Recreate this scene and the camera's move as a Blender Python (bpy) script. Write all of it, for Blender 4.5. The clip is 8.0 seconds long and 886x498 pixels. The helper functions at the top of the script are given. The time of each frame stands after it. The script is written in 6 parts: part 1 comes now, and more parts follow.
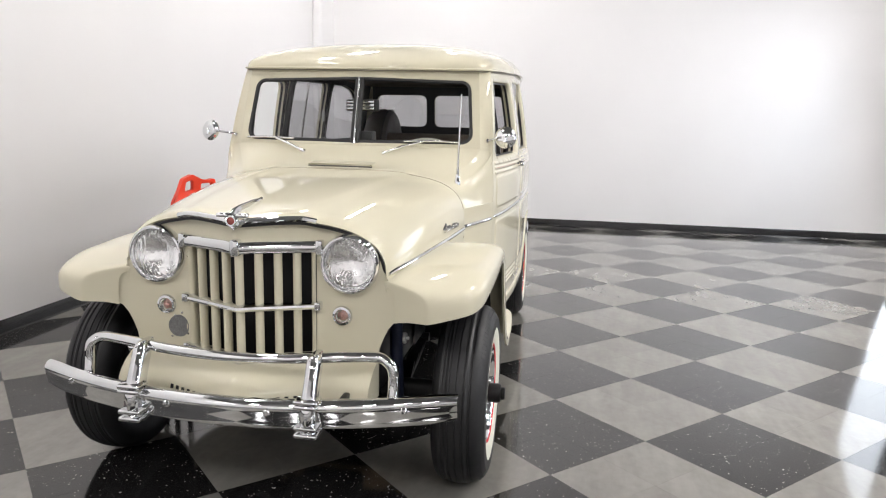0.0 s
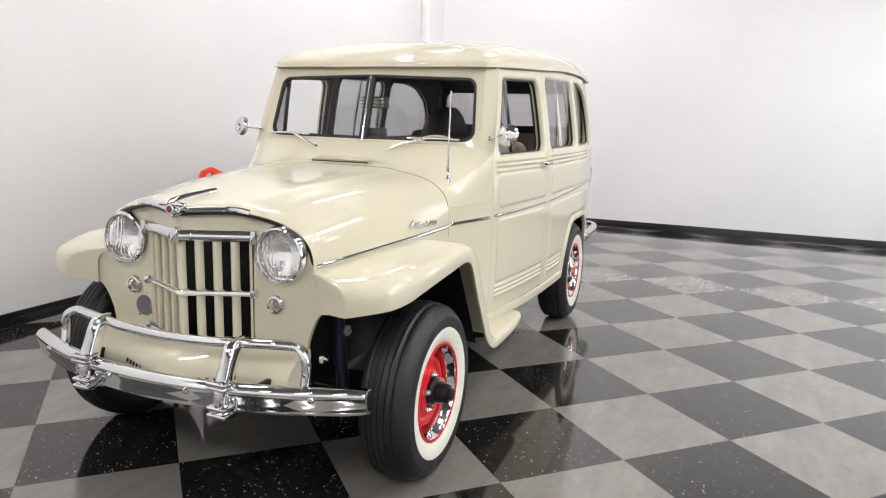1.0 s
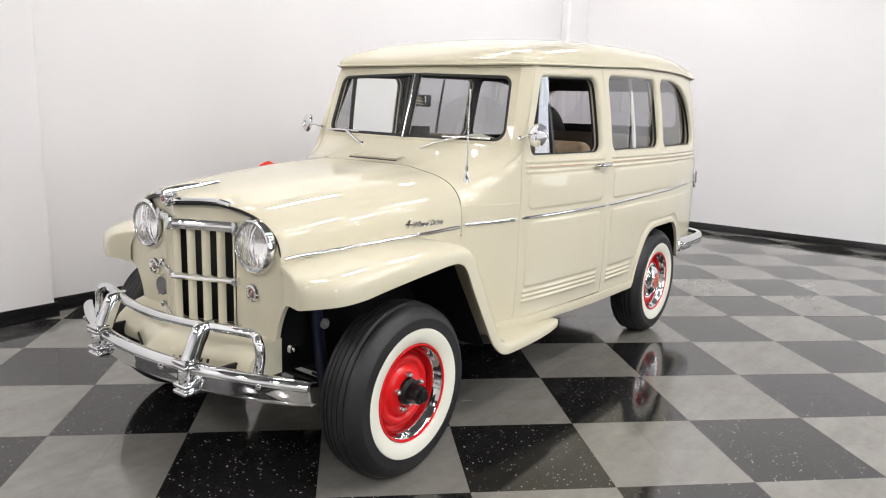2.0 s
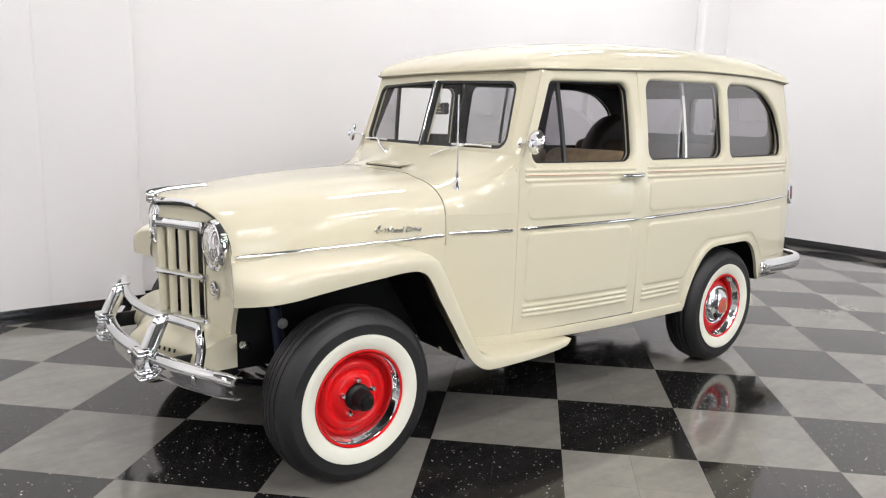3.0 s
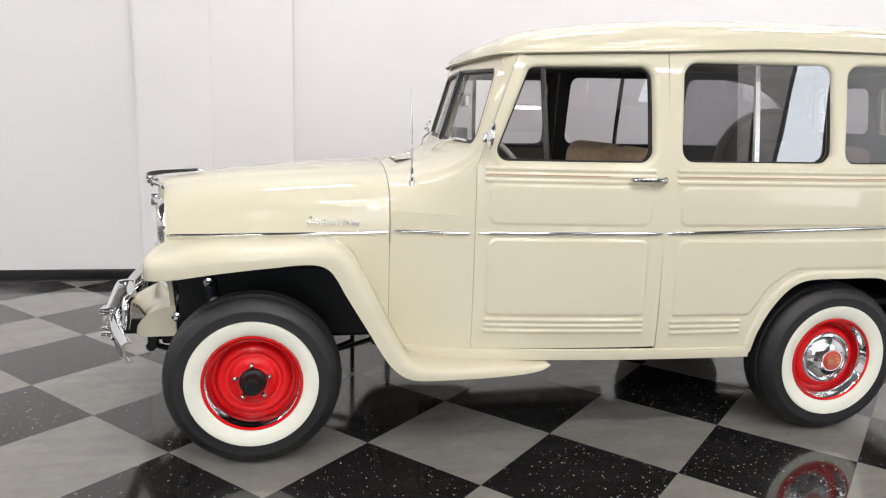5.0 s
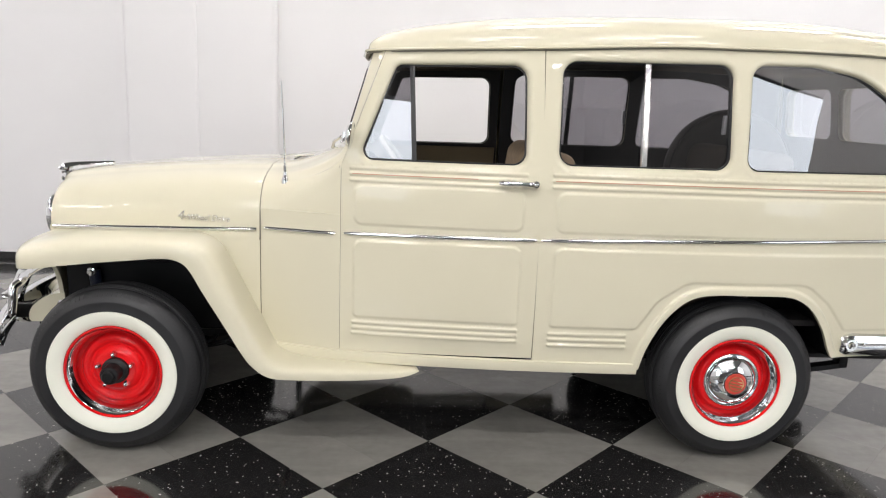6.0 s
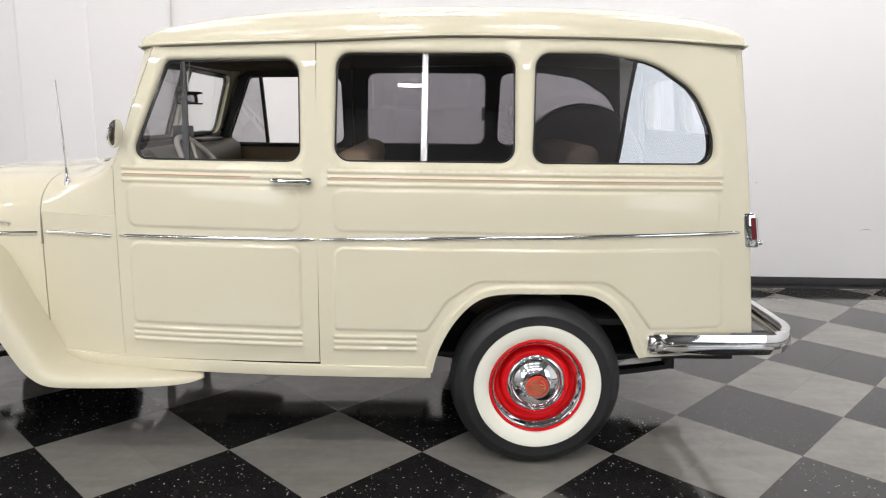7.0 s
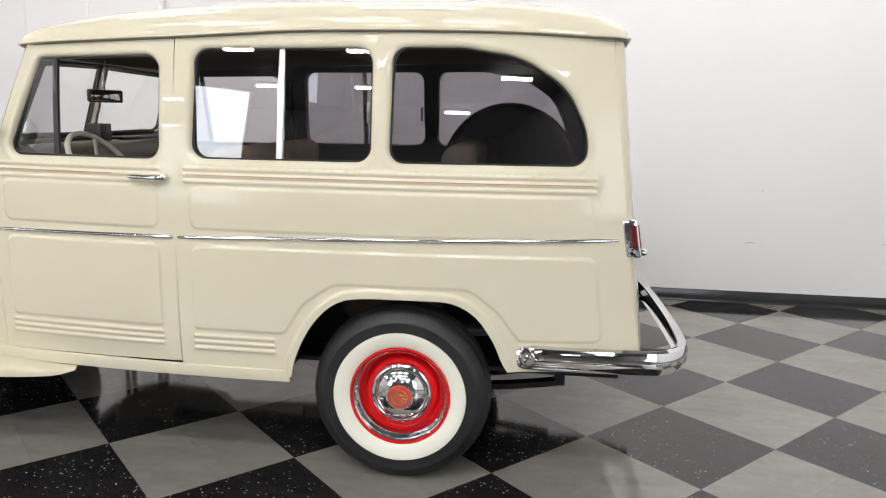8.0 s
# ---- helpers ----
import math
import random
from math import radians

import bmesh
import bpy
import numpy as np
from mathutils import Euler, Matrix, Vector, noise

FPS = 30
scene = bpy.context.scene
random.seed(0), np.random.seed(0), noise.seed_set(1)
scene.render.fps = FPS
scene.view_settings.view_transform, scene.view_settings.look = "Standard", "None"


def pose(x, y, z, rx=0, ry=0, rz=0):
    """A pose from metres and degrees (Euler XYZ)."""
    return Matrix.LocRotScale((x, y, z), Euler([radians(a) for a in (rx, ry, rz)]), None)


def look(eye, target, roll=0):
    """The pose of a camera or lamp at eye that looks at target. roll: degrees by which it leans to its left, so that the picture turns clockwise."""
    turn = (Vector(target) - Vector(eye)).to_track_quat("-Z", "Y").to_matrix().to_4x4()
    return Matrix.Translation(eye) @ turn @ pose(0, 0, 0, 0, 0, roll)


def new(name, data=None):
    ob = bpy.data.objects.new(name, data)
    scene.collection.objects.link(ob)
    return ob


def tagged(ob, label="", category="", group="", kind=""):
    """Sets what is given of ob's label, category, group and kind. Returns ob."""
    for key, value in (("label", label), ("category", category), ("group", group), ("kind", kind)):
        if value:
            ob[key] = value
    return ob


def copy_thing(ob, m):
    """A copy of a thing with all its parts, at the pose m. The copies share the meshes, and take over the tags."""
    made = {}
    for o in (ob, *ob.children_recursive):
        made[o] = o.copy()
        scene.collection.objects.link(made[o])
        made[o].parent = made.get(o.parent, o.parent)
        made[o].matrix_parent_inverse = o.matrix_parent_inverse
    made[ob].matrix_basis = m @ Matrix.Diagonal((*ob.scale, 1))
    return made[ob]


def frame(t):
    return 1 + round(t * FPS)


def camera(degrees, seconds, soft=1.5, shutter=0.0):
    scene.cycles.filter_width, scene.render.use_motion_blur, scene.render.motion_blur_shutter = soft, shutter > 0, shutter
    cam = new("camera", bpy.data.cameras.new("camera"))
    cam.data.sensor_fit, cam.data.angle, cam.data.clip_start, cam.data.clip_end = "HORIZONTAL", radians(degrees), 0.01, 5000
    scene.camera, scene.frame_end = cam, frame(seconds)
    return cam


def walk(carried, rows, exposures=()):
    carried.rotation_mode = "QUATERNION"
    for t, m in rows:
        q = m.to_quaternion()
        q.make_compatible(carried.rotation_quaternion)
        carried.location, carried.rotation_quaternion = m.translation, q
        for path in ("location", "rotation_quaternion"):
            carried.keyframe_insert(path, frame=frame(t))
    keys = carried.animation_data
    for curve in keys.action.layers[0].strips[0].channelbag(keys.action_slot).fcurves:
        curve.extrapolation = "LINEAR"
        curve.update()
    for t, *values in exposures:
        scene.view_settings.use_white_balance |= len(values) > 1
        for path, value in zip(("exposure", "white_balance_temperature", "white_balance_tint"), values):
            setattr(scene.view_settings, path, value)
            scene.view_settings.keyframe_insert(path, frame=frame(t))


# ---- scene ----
cam = camera(63.5, 8.0, soft=1.15)
PATH = [
    (0, (-2.821, -1.145, 1.467), (-0.881, -0.807, 1.117), 1.3),
    (0.5, (-2.722, -1.553, 1.474), (-0.829, -1.018, 1.116), 1.3),
    (1, (-2.575, -1.927, 1.475), (-0.757, -1.177, 1.113), 1.6),
    (1.5, (-2.377, -2.286, 1.48), (-0.679, -1.295, 1.116), 1.6),
    (1.7, (-2.285, -2.417, 1.506), (-0.638, -1.346, 1.13), 1.8),
    (2.8, (-1.59, -3.115, 1.488), (-0.311, -1.62, 1.128), 1.6),
    (3, (-1.438, -3.222, 1.486), (-0.23, -1.668, 1.13), 1.5),
    (3.5, (-1.06, -3.441, 1.472), (-0.064, -1.742, 1.121), 1.4),
    (4, (-0.655, -3.593, 1.467), (0.101, -1.775, 1.115), 1.4),
    (4.2, (-0.476, -3.644, 1.461), (0.19, -1.791, 1.109), 1.4),
    (5.3, (0.548, -3.764, 1.504), (0.794, -1.817, 1.12), 1.9),
    (5.5, (0.727, -3.78, 1.506), (0.926, -1.827, 1.124), 2.2),
    (6, (1.244, -3.768, 1.538), (1.327, -1.811, 1.137), 2.3),
    (6.5, (1.745, -3.745, 1.487), (1.803, -1.78, 1.119), 1.7),
    (7, (2.23, -3.685, 1.505), (2.264, -1.721, 1.126), 1.1),
    (7.5, (2.698, -3.616, 1.501), (2.639, -1.653, 1.126), 1.1),
    (8, (3.16, -3.52, 1.491), (2.938, -1.567, 1.122), 1.3),
]
walk(cam, [(t, look(eye, target, roll)) for t, eye, target, roll in PATH])

# ---- light ----
world = bpy.data.worlds.new("world")
scene.world = world
world.use_nodes = True
world.node_tree.nodes["Background"].inputs[0].default_value = (0.9, 0.95, 1.0, 1)
world.node_tree.nodes["Background"].inputs[1].default_value = 0.05
LAMP = 80.0       # ceiling diffusers
SOFT = 3.4       # softbox cloth
scene.view_settings.exposure = 0.0

# ---- materials ----


def mat(name, colour, rough=0.5, metal=0.0, coat=0.0, vary=0.06, scale=6.0, bump=0.0, bump_scale=80.0, emit=0.0, spec=0.5, rvary=0.15):
    m = bpy.data.materials.new(name)
    m.use_nodes = True
    nt = m.node_tree
    p = nt.nodes["Principled BSDF"]
    p.inputs["Metallic"].default_value = metal
    p.inputs["Coat Weight"].default_value = coat
    p.inputs["Coat Roughness"].default_value = 0.03
    p.inputs["Specular IOR Level"].default_value = spec
    tc = nt.nodes.new("ShaderNodeTexCoord")
    n = nt.nodes.new("ShaderNodeTexNoise")
    n.inputs["Scale"].default_value = scale
    n.inputs["Detail"].default_value = 6
    nt.links.new(tc.outputs["Object"], n.inputs["Vector"])
    ramp = nt.nodes.new("ShaderNodeMapRange")
    ramp.inputs["From Min"].default_value, ramp.inputs["From Max"].default_value = 0.3, 0.7
    ramp.inputs["To Min"].default_value, ramp.inputs["To Max"].default_value = 1 - vary, 1 + vary
    nt.links.new(n.outputs["Fac"], ramp.inputs["Value"])
    mul = nt.nodes.new("ShaderNodeVectorMath")
    mul.operation = "SCALE"
    mul.inputs[0].default_value = colour
    nt.links.new(ramp.outputs["Result"], mul.inputs["Scale"])
    nt.links.new(mul.outputs["Vector"], p.inputs["Base Color"])
    rr = nt.nodes.new("ShaderNodeMapRange")
    rr.inputs["From Min"].default_value, rr.inputs["From Max"].default_value = 0.3, 0.7
    rr.inputs["To Min"].default_value, rr.inputs["To Max"].default_value = rough * (1 - rvary), rough * (1 + rvary)
    nt.links.new(n.outputs["Fac"], rr.inputs["Value"])
    nt.links.new(rr.outputs["Result"], p.inputs["Roughness"])
    if bump:
        n2 = nt.nodes.new("ShaderNodeTexNoise")
        n2.inputs["Scale"].default_value = bump_scale
        n2.inputs["Detail"].default_value = 4
        nt.links.new(tc.outputs["Object"], n2.inputs["Vector"])
        b = nt.nodes.new("ShaderNodeBump")
        b.inputs["Strength"].default_value = bump
        b.inputs["Distance"].default_value = 0.002
        nt.links.new(n2.outputs["Fac"], b.inputs["Height"])
        nt.links.new(b.outputs["Normal"], p.inputs["Normal"])
    if emit:
        p.inputs["Emission Color"].default_value = (*colour, 1)
        p.inputs["Emission Strength"].default_value = emit
    return m


def glass_mat(name, tint, face=0.05):
    m = bpy.data.materials.new(name)
    m.use_nodes = True
    nt = m.node_tree
    nt.nodes.remove(nt.nodes["Principled BSDF"])
    out = nt.nodes["Material Output"]
    tr = nt.nodes.new("ShaderNodeBsdfTransparent")
    tr.inputs["Color"].default_value = (*tint, 1)
    gl = nt.nodes.new("ShaderNodeBsdfGlossy")
    gl.inputs["Roughness"].default_value = 0.01
    lw = nt.nodes.new("ShaderNodeLayerWeight")
    lw.inputs["Blend"].default_value = 0.5
    p5 = nt.nodes.new("ShaderNodeMath")
    p5.operation = "POWER"
    p5.inputs[1].default_value = 5.0
    nt.links.new(lw.outputs["Facing"], p5.inputs[0])
    fr = nt.nodes.new("ShaderNodeMath")
    fr.operation = "MULTIPLY_ADD"
    fr.inputs[1].default_value, fr.inputs[2].default_value = 1 - face, face
    nt.links.new(p5.outputs["Value"], fr.inputs[0])
    mix = nt.nodes.new("ShaderNodeMixShader")
    nt.links.new(fr.outputs["Value"], mix.inputs["Fac"])
    nt.links.new(tr.outputs["BSDF"], mix.inputs[1])
    nt.links.new(gl.outputs["BSDF"], mix.inputs[2])
    nt.links.new(mix.outputs["Shader"], out.inputs["Surface"])
    return m


def tile_mat(name, colour, rough, fleck, vary):
    """Waxed vinyl tile: mottled ground, chips of a lighter colour, fine scratches."""
    m = mat(name, colour, rough, vary=vary, scale=3.0, coat=0.3, spec=0.4)
    m.node_tree.nodes["Principled BSDF"].inputs["Coat Roughness"].default_value = 0.08
    nt = m.node_tree
    p = nt.nodes["Principled BSDF"]
    base = p.inputs["Base Color"].links[0].from_socket
    tc = nt.nodes.new("ShaderNodeTexCoord")
    geo = nt.nodes.new("ShaderNodeNewGeometry")
    fine = nt.nodes.new("ShaderNodeTexNoise")
    fine.inputs["Scale"].default_value = 22
    fine.inputs["Detail"].default_value = 2
    nt.links.new(geo.outputs["Position"], fine.inputs["Vector"])
    vor = nt.nodes.new("ShaderNodeTexVoronoi")
    vor.inputs["Scale"].default_value = 66
    vor.inputs["Randomness"].default_value = 1.0
    warp = nt.nodes.new("ShaderNodeVectorMath")
    warp.operation = "MULTIPLY_ADD"
    warp.inputs[1].default_value = (0.03, 0.03, 0.03)
    nt.links.new(fine.outputs["Color"], warp.inputs[0])
    nt.links.new(geo.outputs["Position"], warp.inputs[2])
    nt.links.new(warp.outputs["Vector"], vor.inputs["Vector"])
    size = nt.nodes.new("ShaderNodeMath")
    size.operation = "MULTIPLY_ADD"
    size.inputs[1].default_value = fleck[1]
    size.inputs[2].default_value = fleck[2]
    sep = nt.nodes.new("ShaderNodeSeparateColor")
    nt.links.new(vor.outputs["Color"], sep.inputs["Color"])
    nt.links.new(sep.outputs["Red"], size.inputs[0])
    less = nt.nodes.new("ShaderNodeMath")
    less.operation = "LESS_THAN"
    nt.links.new(vor.outputs["Distance"], less.inputs[0])
    nt.links.new(size.outputs["Value"], less.inputs[1])
    mix = nt.nodes.new("ShaderNodeMix")
    mix.data_type = "RGBA"
    nt.links.new(less.outputs["Value"], mix.inputs["Factor"])
    mott = nt.nodes.new("ShaderNodeVectorMath")
    mott.operation = "SCALE"
    mr = nt.nodes.new("ShaderNodeMapRange")
    mr.inputs["From Min"].default_value, mr.inputs["From Max"].default_value = 0.3, 0.7
    mr.inputs["To Min"].default_value, mr.inputs["To Max"].default_value = 0.95, 1.05
    nt.links.new(fine.outputs["Fac"], mr.inputs["Value"])
    nt.links.new(base, mott.inputs[0])
    nt.links.new(mr.outputs["Result"], mott.inputs["Scale"])
    # cloudy wear and long faint scuffs, running on from tile to tile
    stretch = nt.nodes.new("ShaderNodeMapping")
    stretch.inputs["Rotation"].default_value = (0, 0, 0.5)
    stretch.inputs["Scale"].default_value = (1.0, 4.5, 1.0)
    nt.links.new(geo.outputs["Position"], stretch.inputs["Vector"])
    worn = nt.nodes.new("ShaderNodeTexNoise")
    worn.inputs["Scale"].default_value = 2.6
    worn.inputs["Detail"].default_value = 4
    worn.inputs["Roughness"].default_value = 0.62
    nt.links.new(stretch.outputs["Vector"], worn.inputs["Vector"])
    wmap = nt.nodes.new("ShaderNodeMapRange")
    wmap.inputs["From Min"].default_value, wmap.inputs["From Max"].default_value = 0.3, 0.7
    wmap.inputs["To Min"].default_value, wmap.inputs["To Max"].default_value = 0.90, 1.09
    nt.links.new(worn.outputs["Fac"], wmap.inputs["Value"])
    wear = nt.nodes.new("ShaderNodeVectorMath")
    wear.operation = "SCALE"
    nt.links.new(mott.outputs["Vector"], wear.inputs[0])
    nt.links.new(wmap.outputs["Result"], wear.inputs["Scale"])
    rmap = nt.nodes.new("ShaderNodeMapRange")
    rmap.inputs["From Min"].default_value, rmap.inputs["From Max"].default_value = 0.3, 0.7
    rmap.inputs["To Min"].default_value, rmap.inputs["To Max"].default_value = 0.05, 0.13
    nt.links.new(worn.outputs["Fac"], rmap.inputs["Value"])
    nt.links.new(rmap.outputs["Result"], p.inputs["Coat Roughness"])
    info = nt.nodes.new("ShaderNodeObjectInfo")
    both = nt.nodes.new("ShaderNodeMath")
    both.operation = "ADD"
    nt.links.new(info.outputs["Random"], both.inputs[0])
    nt.links.new(geo.outputs["Random Per Island"], both.inputs[1])
    wrap = nt.nodes.new("ShaderNodeMath")
    wrap.operation = "FRACT"
    nt.links.new(both.outputs["Value"], wrap.inputs[0])
    isl = nt.nodes.new("ShaderNodeMapRange")
    isl.inputs["To Min"].default_value, isl.inputs["To Max"].default_value = 0.96, 1.04
    nt.links.new(wrap.outputs["Value"], isl.inputs["Value"])
    per = nt.nodes.new("ShaderNodeVectorMath")
    per.operation = "SCALE"
    nt.links.new(wear.outputs["Vector"], per.inputs[0])
    nt.links.new(isl.outputs["Result"], per.inputs["Scale"])
    nt.links.new(per.outputs["Vector"], mix.inputs["A"])
    mix.inputs["B"].default_value = (*fleck[0], 1)
    nt.links.new(mix.outputs["Result"], p.inputs["Base Color"])
    b = nt.nodes.new("ShaderNodeBump")
    b.inputs["Strength"].default_value = 0.025
    b.inputs["Distance"].default_value = 0.004
    n3 = nt.nodes.new("ShaderNodeTexNoise")
    n3.inputs["Scale"].default_value = 9
    n3.inputs["Detail"].default_value = 3
    nt.links.new(geo.outputs["Position"], n3.inputs["Vector"])
    nt.links.new(n3.outputs["Fac"], b.inputs["Height"])
    nt.links.new(b.outputs["Normal"], p.inputs["Normal"])
    return m


PAINT = mat("cream_paint", (0.642, 0.604, 0.460), 0.5, coat=1.0, vary=0.006, scale=1.2, spec=0.05, rvary=0.02)
PAINT.node_tree.nodes["Principled BSDF"].inputs["Coat Roughness"].default_value = 0.012
PAINT.node_tree.nodes["Principled BSDF"].inputs["Coat IOR"].default_value = 1.44
CHROME = mat("chrome", (0.78, 0.79, 0.80), 0.05, metal=1.0, vary=0.02)
RUBBER = mat("black_rubber", (0.012, 0.012, 0.012), 0.45, vary=0.2, scale=30)
TYRE = mat("tyre_rubber", (0.0125, 0.0125, 0.0135), 0.52, vary=0.25, scale=14, bump=0.15, bump_scale=120)
WHITEWALL = mat("whitewall_rubber", (0.80, 0.80, 0.69), 0.5, vary=0.03)
RED = mat("red_enamel", (0.70, 0.006, 0.009), 0.35, coat=0.55, vary=0.03, spec=0.1)
BLACK = mat("black_chassis_paint", (0.0055, 0.0055, 0.006), 0.45, vary=0.3, scale=10, spec=0.3)
LINING = mat("dark_interior_lining", (0.020, 0.018, 0.018), 0.75, vary=0.15)
HEADLINER = mat("tan_headliner", (0.10, 0.08, 0.055), 0.85, vary=0.1)
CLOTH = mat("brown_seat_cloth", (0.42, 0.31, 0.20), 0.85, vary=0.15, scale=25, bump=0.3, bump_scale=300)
# the seat cloth again, with the rear cabin's shade put into its colour
SHADED_CLOTH = mat("shaded_seat_cloth", (0.10, 0.075, 0.055), 0.8, vary=0.15, scale=25, bump=0.3, bump_scale=300)
# dashboard paint, also the shade colour of the door gaps
DASH_AND_GAP = mat("olive_dash_and_gap_shade", (0.13, 0.115, 0.075), 0.4, vary=0.05)
CARD = mat("tan_door_card", (0.17, 0.135, 0.080), 0.55, vary=0.06, scale=8, bump=0.15, bump_scale=250)
COVER = mat("spare_cover_vinyl", (0.040, 0.031, 0.026), 0.5, vary=0.15, scale=12)
IVORY = mat("ivory_plastic", (0.62, 0.60, 0.52), 0.3, vary=0.05)
GLASS = glass_mat("clear_glass", (0.90, 0.92, 0.91), 0.05)
TINTED = glass_mat("smoke_glass", (0.63, 0.62, 0.65), 0.22)
LENS = mat("headlamp_lens", (0.98, 0.98, 0.98), 0.03, vary=0.01)
lens_nt = LENS.node_tree
lens_nt.nodes["Principled BSDF"].inputs["Transmission Weight"].default_value = 1.0
lens_nt.nodes["Principled BSDF"].inputs["IOR"].default_value = 1.25
flutes = lens_nt.nodes.new("ShaderNodeTexWave")
flutes.bands_direction = "Y"
flutes.inputs["Scale"].default_value = 20
flutes.inputs["Distortion"].default_value = 10.0
flutes.inputs["Detail Scale"].default_value = 0.6
lens_tc = lens_nt.nodes.new("ShaderNodeTexCoord")
lens_bump = lens_nt.nodes.new("ShaderNodeBump")
lens_bump.inputs["Strength"].default_value = 0.35
lens_bump.inputs["Distance"].default_value = 0.004
lens_nt.links.new(lens_tc.outputs["Object"], flutes.inputs["Vector"])
lens_nt.links.new(flutes.outputs["Fac"], lens_bump.inputs["Height"])
lens_nt.links.new(lens_bump.outputs["Normal"], lens_nt.nodes["Principled BSDF"].inputs["Normal"])
REFLECTOR = mat("lamp_reflector", (0.97, 0.97, 0.97), 0.07, metal=1.0, vary=0.02, bump=1.0, bump_scale=65)
SEALER = mat("body_sealer", (0.22, 0.20, 0.15), 0.5)
AMBER = mat("amber_lens", (0.62, 0.36, 0.30), 0.15, coat=1.0)
TAIL = mat("red_lens", (0.13, 0.012, 0.018), 0.15, coat=1.0)
MESH = mat("grey_mesh", (0.16, 0.16, 0.16), 0.6, vary=0.3, scale=200)
ORANGE = mat("red_plastic", (0.80, 0.045, 0.015), 0.35, vary=0.05)
WALL = mat("white_wall_paint", (0.80, 0.792, 0.793), 0.55, vary=0.018, scale=0.9, bump=0.12, bump_scale=35)
# dark grey stands for the dim hall mirrored in the side glass
UNSEEN_WALL = mat("unseen_dark_wall", (0.14, 0.14, 0.14), 0.6, vary=0.03, scale=0.8, bump=0.1, bump_scale=30)
CEIL = mat("ceiling_paint", (0.14, 0.14, 0.14), 0.7, vary=0.03)
BASE = mat("black_cove_base", (0.010, 0.010, 0.011), 0.16, vary=0.3, scale=6, bump=0.15, bump_scale=12)
LIGHT_TILE = tile_mat("light_grey_tile", (0.208, 0.201, 0.180), 0.09, ((0.24, 0.23, 0.21), 0.0, -1.0), 0.07)
DARK_TILE = tile_mat("black_fleck_tile", (0.014, 0.0135, 0.0135), 0.09, ((0.50, 0.48, 0.45), 0.46, -0.215), 0.15)
GROUT = mat("tile_bed", (0.05, 0.05, 0.048), 0.5)
TUBE = mat("lamp_diffuser", (1.0, 0.965, 0.96), 0.5, emit=LAMP)
SOFTCLOTH = mat("softbox_cloth", (0.86, 0.92, 1.0), 0.8, emit=SOFT)
STEEL = mat("lamp_housing", (0.5, 0.5, 0.5), 0.4, metal=0.6)
PLASTIC = mat("black_plastic", (0.02, 0.02, 0.02), 0.35)
SCUFF = mat("wall_scuff", (0.50, 0.49, 0.47), 0.7)
SATIN = mat("bright_satin_metal", (0.85, 0.85, 0.84), 0.22, metal=1.0, vary=0.03)
PIN = mat("red_pinstripe", (0.52, 0.22, 0.14), 0.35, coat=1.0)
BRASS = mat("gold_badge", (0.65, 0.45, 0.22), 0.25, metal=0.7)

# ---- shape helpers ----


def make(name, verts, faces, material, parent=None, label="", smooth=40, flip=False):
    me = bpy.data.meshes.new(name)
    if flip:
        faces = [tuple(reversed(f)) for f in faces]
    me.from_pydata([tuple(float(c) for c in v) for v in verts], [], [tuple(int(i) for i in f) for f in faces])
    me.validate()
    if smooth:
        me.polygons.foreach_set("use_smooth", [True] * len(me.polygons))
        me.set_sharp_from_angle(angle=radians(smooth))
    me.materials.append(material)
    ob = new(name, me)
    if parent:
        ob.parent = parent
    if label:
        ob["label"] = label
    return ob


def part(name, bm, material, parent, label="", smooth=40):
    me = bpy.data.meshes.new(name)
    bm.to_mesh(me)
    bm.free()
    if smooth:
        me.polygons.foreach_set("use_smooth", [True] * len(me.polygons))
        me.set_sharp_from_angle(angle=radians(smooth))
    me.materials.append(material)
    ob = new(name, me)
    if parent:
        ob.parent = parent
    if label:
        ob["label"] = label
    return ob


def thing(name, label, category, m=None, group="", kind=""):
    ob = new(name)
    ob.empty_display_size = 0.1
    if m is not None:
        ob.matrix_basis = m
    return tagged(ob, label, category, group, kind)


def ease(xs, ys):
    """A smooth curve through points (monotone where they are)."""
    xs, ys = np.array(xs, float), np.array(ys, float)
    d = np.diff(ys) / np.diff(xs)
    k = np.zeros(len(xs))
    k[1:-1] = np.where(d[1:] * d[:-1] > 0, 2 * d[1:] * d[:-1] / (d[1:] + d[:-1] + 1e-12), 0)
    k[0], k[-1] = d[0], d[-1]

    def f(x):
        x = np.clip(np.asarray(x, float), xs[0], xs[-1])
        i = np.clip(np.searchsorted(xs, x) - 1, 0, len(xs) - 2)
        h = xs[i + 1] - xs[i]
        u = (x - xs[i]) / h
        return (ys[i] * (1 + 2 * u) * (1 - u) ** 2 + k[i] * h * u * (1 - u) ** 2 + ys[i + 1] * u * u * (3 - 2 * u) + k[i + 1] * h * u * u * (u - 1))
    return f


